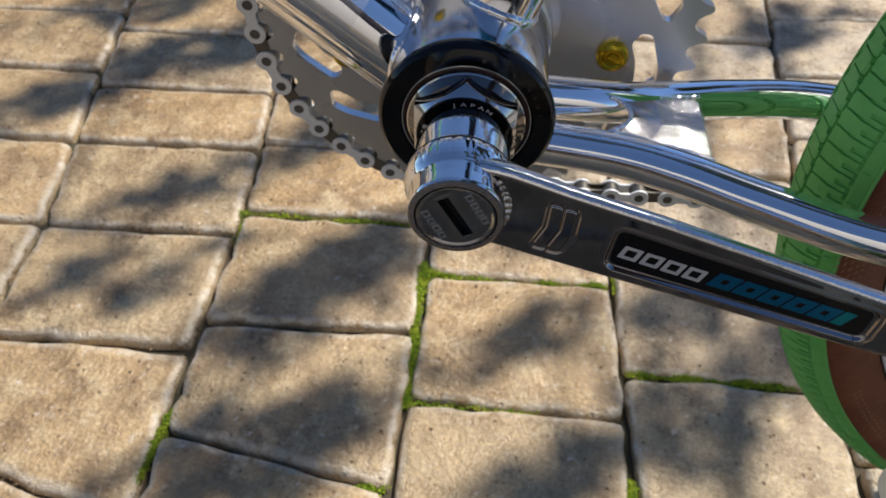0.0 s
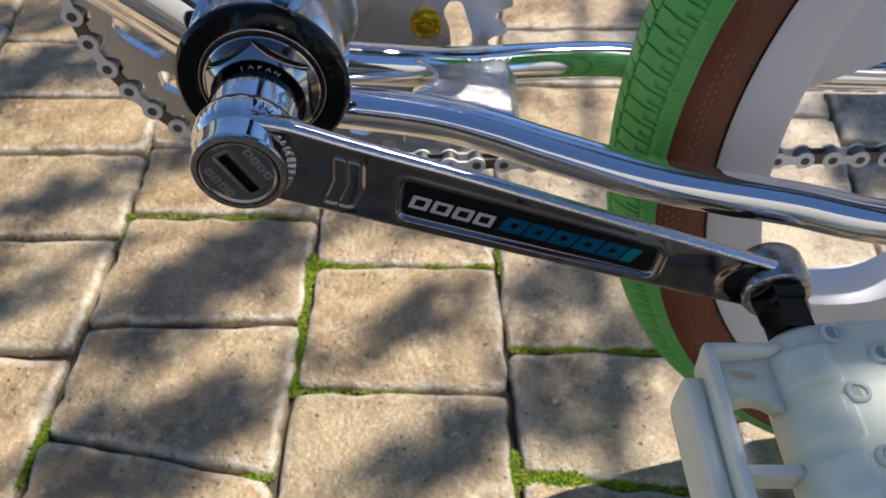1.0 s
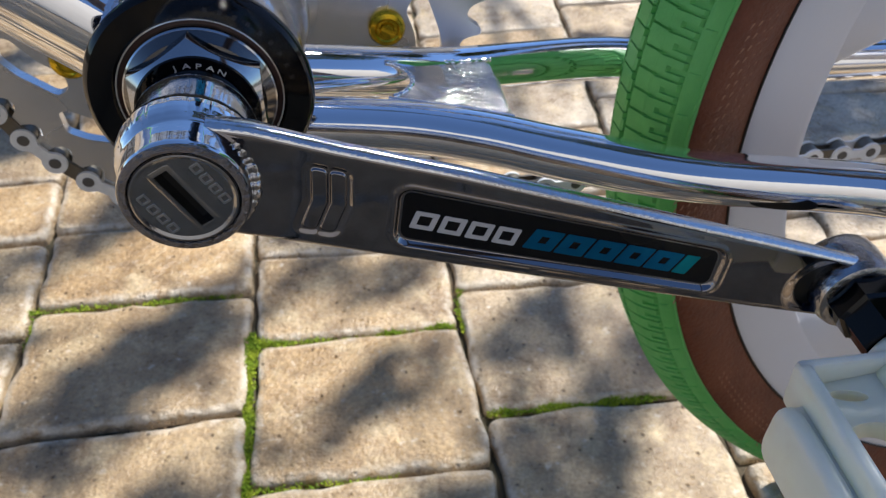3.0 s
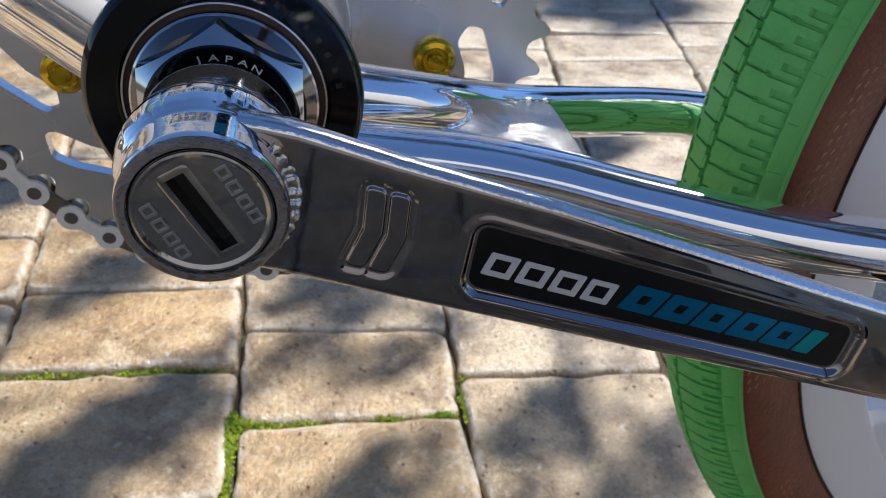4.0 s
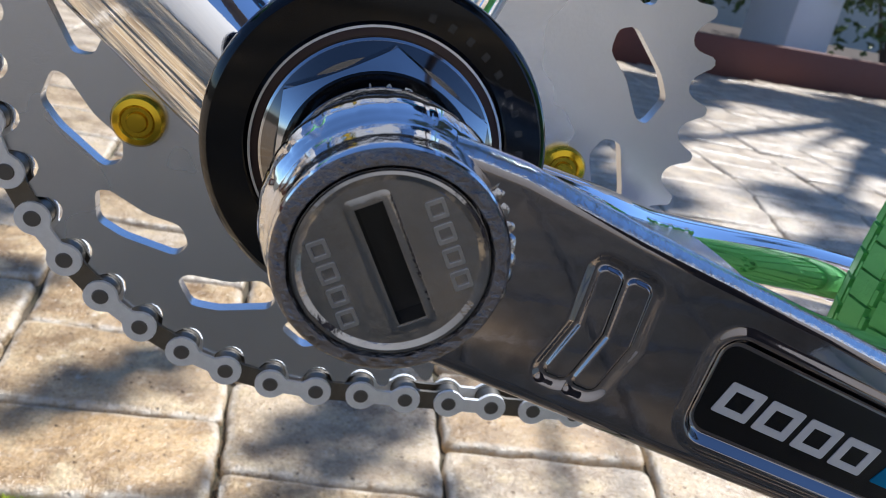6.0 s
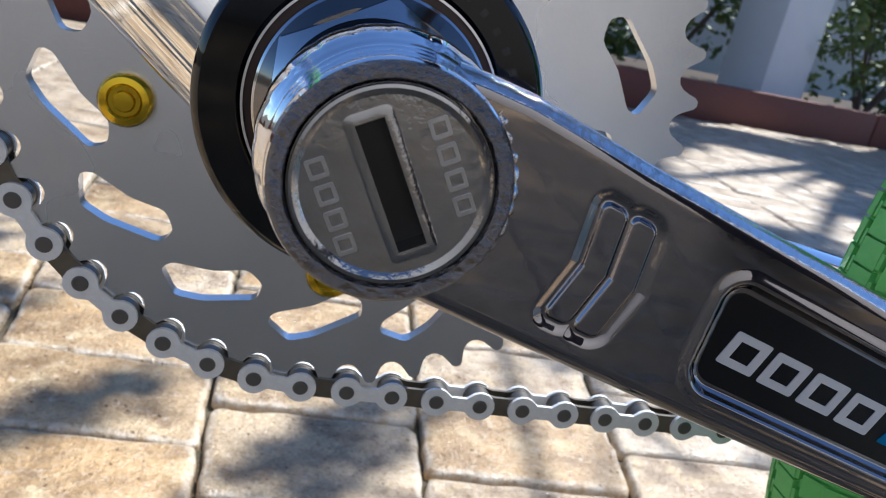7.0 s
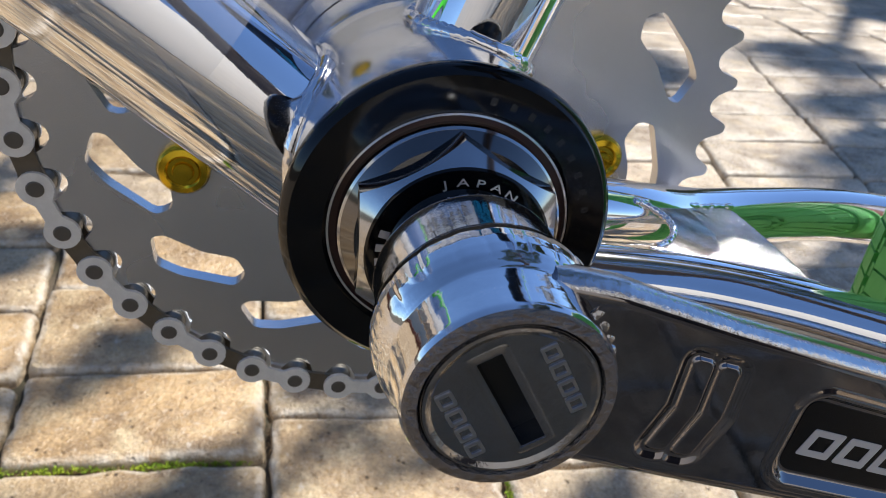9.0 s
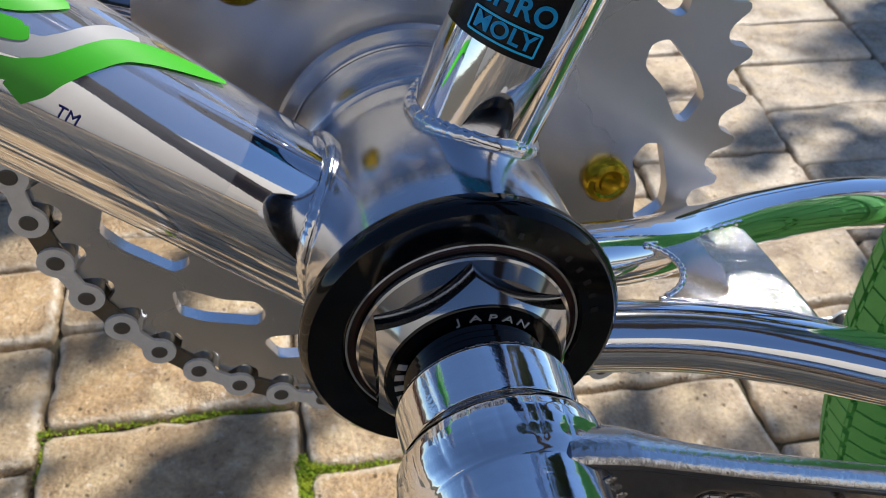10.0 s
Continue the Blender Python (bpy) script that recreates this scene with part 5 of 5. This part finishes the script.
# ---- pavers ----
JOINTS = {-2: [-0.118, -0.020, 0.090, 0.205, 0.312, 0.395, 0.495], -1: [-0.105, 0.009, 0.1175, 0.2305, 0.3205, 0.425], 0: [-0.050, 0.0605, 0.176, 0.264, 0.375], 1: [-0.118, -0.008, 0.0955, 0.2085, 0.315], 2: [-0.06, 0.040, 0.150, 0.262]}
SLANT = {(1, -0.008): -0.10, (1, -0.118): -0.05, (-1, 0.009): -0.20, (-1, -0.105): -0.2, (-2, -0.020): -0.25, (-2, 0.090): 0.02, (-1, 0.1175): 0.03, (0, 0.0605): -0.02, (0, 0.264): -0.06}
EDGES = {-3: -0.505, -2: -0.352, -1: -0.193, 0: -0.0405, 1: 0.1065, 2: 0.2545, 3: 0.402}


def edge_x(k, y):
    """The joint between columns, which fan out slightly with distance."""
    x = EDGES.get(k, EDGES[-3] + (k + 3) * 0.150 if k < 0 else EDGES[3] + (k - 3) * 0.149)
    return x + max(-0.75, min(0.75, x)) * max(0.0, min(1.0, 3.0 - abs(x) / 0.9)) * 0.45 * max(0.0, min(y, 1.2) - 0.2) + 0.003 * math.sin(k * 2.1 + y * 9)


def paver_geometry(corners, r, fine):
    """A worn block between four ground points: flat top, softly broken edges, slightly uneven."""
    (ax, ay), (bx, by), (cx, cy), (dx, dy) = corners
    wx, wy = math.hypot(bx - ax, by - ay), math.hypot(dx - ax, dy - ay)
    tz, tx, ty = r.gauss(0, 0.0007), r.gauss(0, 0.010), r.gauss(0, 0.010)
    per = 7 if fine else 1
    base = []
    cr = 0.0040 + 0.003 * r.random()
    for i, (qx, qy) in enumerate(((1, 1), (-1, 1), (-1, -1), (1, -1))):
        for k in range(3):
            a = math.atan2(qy, qx) + math.pi / 4 * (k - 1)
            base.append((qx * (wx / 2 - cr) + cr * math.cos(a), qy * (wy / 2 - cr) + cr * math.sin(a)))
        if fine:
            nx, ny = ((-1, 1), (-1, -1), (1, -1), (1, 1))[i]
            ex, ey = base[-1]
            fx, fy = (nx * (wx / 2 - cr), ey) if i % 2 == 0 else (ex, ny * (wy / 2 - cr))
            for k in range(1, per):
                base.append((ex + (fx - ex) * k / per + r.gauss(0, 0.0009), ey + (fy - ey) * k / per + r.gauss(0, 0.0009)))
    vs, n = [], len(base)
    wob = [abs(r.gauss(0, 0.0008)) for _ in range(n)]
    for inset, z in ((0.0, -0.030), (0.0, -0.0055), (0.0010, -0.0025), (0.0028, -0.0008), (0.0068, 0.0)):
        for (x, y), w in zip(base, wob):
            sx, sy = 1 - 2 * (inset + w * (z > -0.02)) / wx, 1 - 2 * (inset + w * (z > -0.02)) / wy
            u, v = x * sx / wx + 0.5, y * sy / wy + 0.5
            px = (ax * (1 - u) + bx * u) * (1 - v) + (dx * (1 - u) + cx * u) * v
            py = (ay * (1 - u) + by * u) * (1 - v) + (dy * (1 - u) + cy * u) * v
            vs.append((px, py, z + tz + tx * x + ty * y + (r.gauss(0, 0.0003) if z > -0.01 else 0)))
    fs = [(q * n + i, q * n + (i + 1) % n, (q + 1) * n + (i + 1) % n, (q + 1) * n + i) for q in range(4) for i in range(n)]
    fs.append(tuple(4 * n + i for i in range(n)))
    return vs, fs, [0.0] * n + [0.5] * n + [1.0] * n + [0.75] * n + [0.0] * n


def paver_finish(name, vs, fs, wear):
    me = bpy.data.meshes.new(name)
    me.from_pydata(vs, [], fs)
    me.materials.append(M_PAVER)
    me.attributes.new("wear", "FLOAT", "POINT").data.foreach_set("value", wear)
    me.polygons.foreach_set("use_smooth", [True] * len(me.polygons))
    me.set_sharp_from_angle(angle=radians(42))
    return me


pr = random.Random(12)
far_v, far_f, far_w = [], [], []
for k in range(-22, 30):
    ys = list(JOINTS.get(k, []))
    if not ys:
        ys = [pr.uniform(-0.05, 0.05)]
    while ys[0] > -3.1:
        ys.insert(0, ys[0] - 0.109 + pr.gauss(0, 0.003))
    while ys[-1] < 4.4:
        ys.append(ys[-1] + 0.1075 + pr.gauss(0, 0.003))
    tilt = [SLANT.get((k, y), pr.gauss(0, 0.012)) for y in ys]
    for (y0, t0), (y1, t1) in zip(zip(ys, tilt), zip(ys[1:], tilt[1:])):
        ym = (y0 + y1) / 2
        xm = (edge_x(k, ym) + edge_x(k + 1, ym)) / 2
        if (Vector((xm, ym, 0)) - E0).dot(EN) > -0.09 or ym < -3.0:
            continue
        hg = (0.0027 + pr.uniform(-0.0010, 0.0012)) / 2
        w = edge_x(k + 1, ym) - edge_x(k, ym)
        corners = ((edge_x(k, y0) + hg, y0 - t0 * w / 2 + hg), (edge_x(k + 1, y0) - hg, y0 + t0 * w / 2 + hg), (edge_x(k + 1, y1) - hg, y1 + t1 * w / 2 - hg), (edge_x(k, y1) + hg, y1 - t1 * w / 2 - hg))
        near = -0.85 < xm < 1.15 and -0.30 < ym < 1.15
        vs, fs, wear = paver_geometry(corners, pr, near)
        if near:
            ob = new("paver", paver_finish("paver", vs, fs, wear))
            ob.parent = pavement
        else:
            b = len(far_v)
            far_v += vs
            far_w += wear
            far_f += [tuple(b + i for i in f) for f in fs]
ob = tagged(new("far_pavers", paver_finish("far_pavers", far_v, far_f, far_w)), label="more tan pavers further off", kind="stuff")
ob.parent = pavement

# ---- moss in the joints ----
MOSS = ((-0.039, 0.058, -0.0405, 0.190, 1.2), (-0.036, 0.178, 0.100, 0.178, 0.8), (0.112, 0.098, 0.225, 0.0955, 0.7), (0.1050, -0.022, 0.1065, 0.016, 2.2), (0.106, -0.002, 0.178, -0.0085, 2.4), (0.178, -0.0085, 0.235, -0.014, 0.8), (-0.1935, 0.040, -0.2000, -0.012, 1.2),
        (-0.193, 0.195, -0.192, 0.226, 0.6), (-0.062, -0.004, -0.045, 0.000, 1.0), (0.107, 0.170, 0.110, 0.215, 0.6), (-0.21, 0.232, -0.05, 0.2315, 0.25), (-0.04, 0.0605, 0.05, 0.0605, 0.2))
mr = random.Random(3)
vs, fs = [], []
for x0, y0, x1, y1, dens in MOSS:
    ln = math.hypot(x1 - x0, y1 - y0)
    for _ in range(int(ln * 26000 * dens)):
        t = mr.random()
        lump = 0.55 + 0.45 * noise.noise(Vector((x0 + (x1 - x0) * t, y0 + (y1 - y0) * t, 0)) * 70)
        if mr.random() > (lump - 0.18) * 1.5:
            continue
        w = 0.0027 * lump * (0.9 + 0.25 * dens)
        x, y = x0 + (x1 - x0) * t + mr.gauss(0, w), y0 + (y1 - y0) * t + mr.gauss(0, w)
        z = -0.006 + (0.0042 + 0.0012 * min(dens, 2.0)) * lump * mr.random()
        h, r = mr.uniform(0.0007, 0.0020), mr.uniform(0.0005, 0.0011)
        a = mr.random() * 6.28
        b = len(vs)
        vs += [(x + r * math.cos(a), y + r * math.sin(a), z), (x + r * math.cos(a + 2.1), y + r * math.sin(a + 2.1), z), (x + r * math.cos(a + 4.2), y + r * math.sin(a + 4.2), z), (x + mr.gauss(0, 0.0009), y + mr.gauss(0, 0.0009), z + h)]
        fs += [(b, b + 1, b + 3), (b + 1, b + 2, b + 3), (b + 2, b, b + 3)]
me = bpy.data.meshes.new("moss")
me.from_pydata(vs, [], fs)
me.materials.append(M_MOSS)
tagged(new("moss", me), label="bright green moss growing in the paver joints", category="moss", kind="stuff")

# ---- sand and grit in the joints ----
gr = random.Random(8)
vs, fs = [], []
for _ in range(15000):
    k = gr.randint(-3, 4)
    y = gr.uniform(-0.12, 0.62)
    if gr.random() < 0.45:            # the long joints between the columns
        x = edge_x(k, y) + gr.gauss(0, 0.0022)
    else:                             # the cross joints of a column
        row = JOINTS.get(k)
        if not row:
            continue
        y0 = gr.choice(row)
        x0, x1 = edge_x(k, y0), edge_x(k + 1, y0)
        t = gr.random()
        x, y = x0 + (x1 - x0) * t, y0 + SLANT.get((k, y0), 0.0) * (x1 - x0) * (t - 0.5) + gr.gauss(0, 0.0020)
    if noise.noise(Vector((x, y, 4.0)) * 16) < 0.02 + 0.25 * gr.random():
        continue
    r, z = gr.uniform(0.0003, 0.0009), gr.uniform(-0.0050, -0.0015)
    b = len(vs)
    for i in range(4):
        a = 1.57 * i + gr.random()
        vs.append((x + r * math.cos(a), y + r * math.sin(a), z + gr.gauss(0, 0.0002)))
    vs.append((x + gr.gauss(0, 0.0003), y + gr.gauss(0, 0.0003), z + r * gr.uniform(0.6, 1.3)))
    fs += [(b + i, b + (i + 1) % 4, b + 4) for i in range(4)]
me = bpy.data.meshes.new("joint_grit")
me.from_pydata(vs, [], fs)
me.materials.append(material("joint_grit", (0.26, 0.17, 0.085), 0.9, vary=0.5, scale=900, second=(0.11, 0.07, 0.04), second_scale=200))
tagged(new("joint_grit", me), label="brown sand and grit spilling from the paver joints", category="sand", kind="stuff")
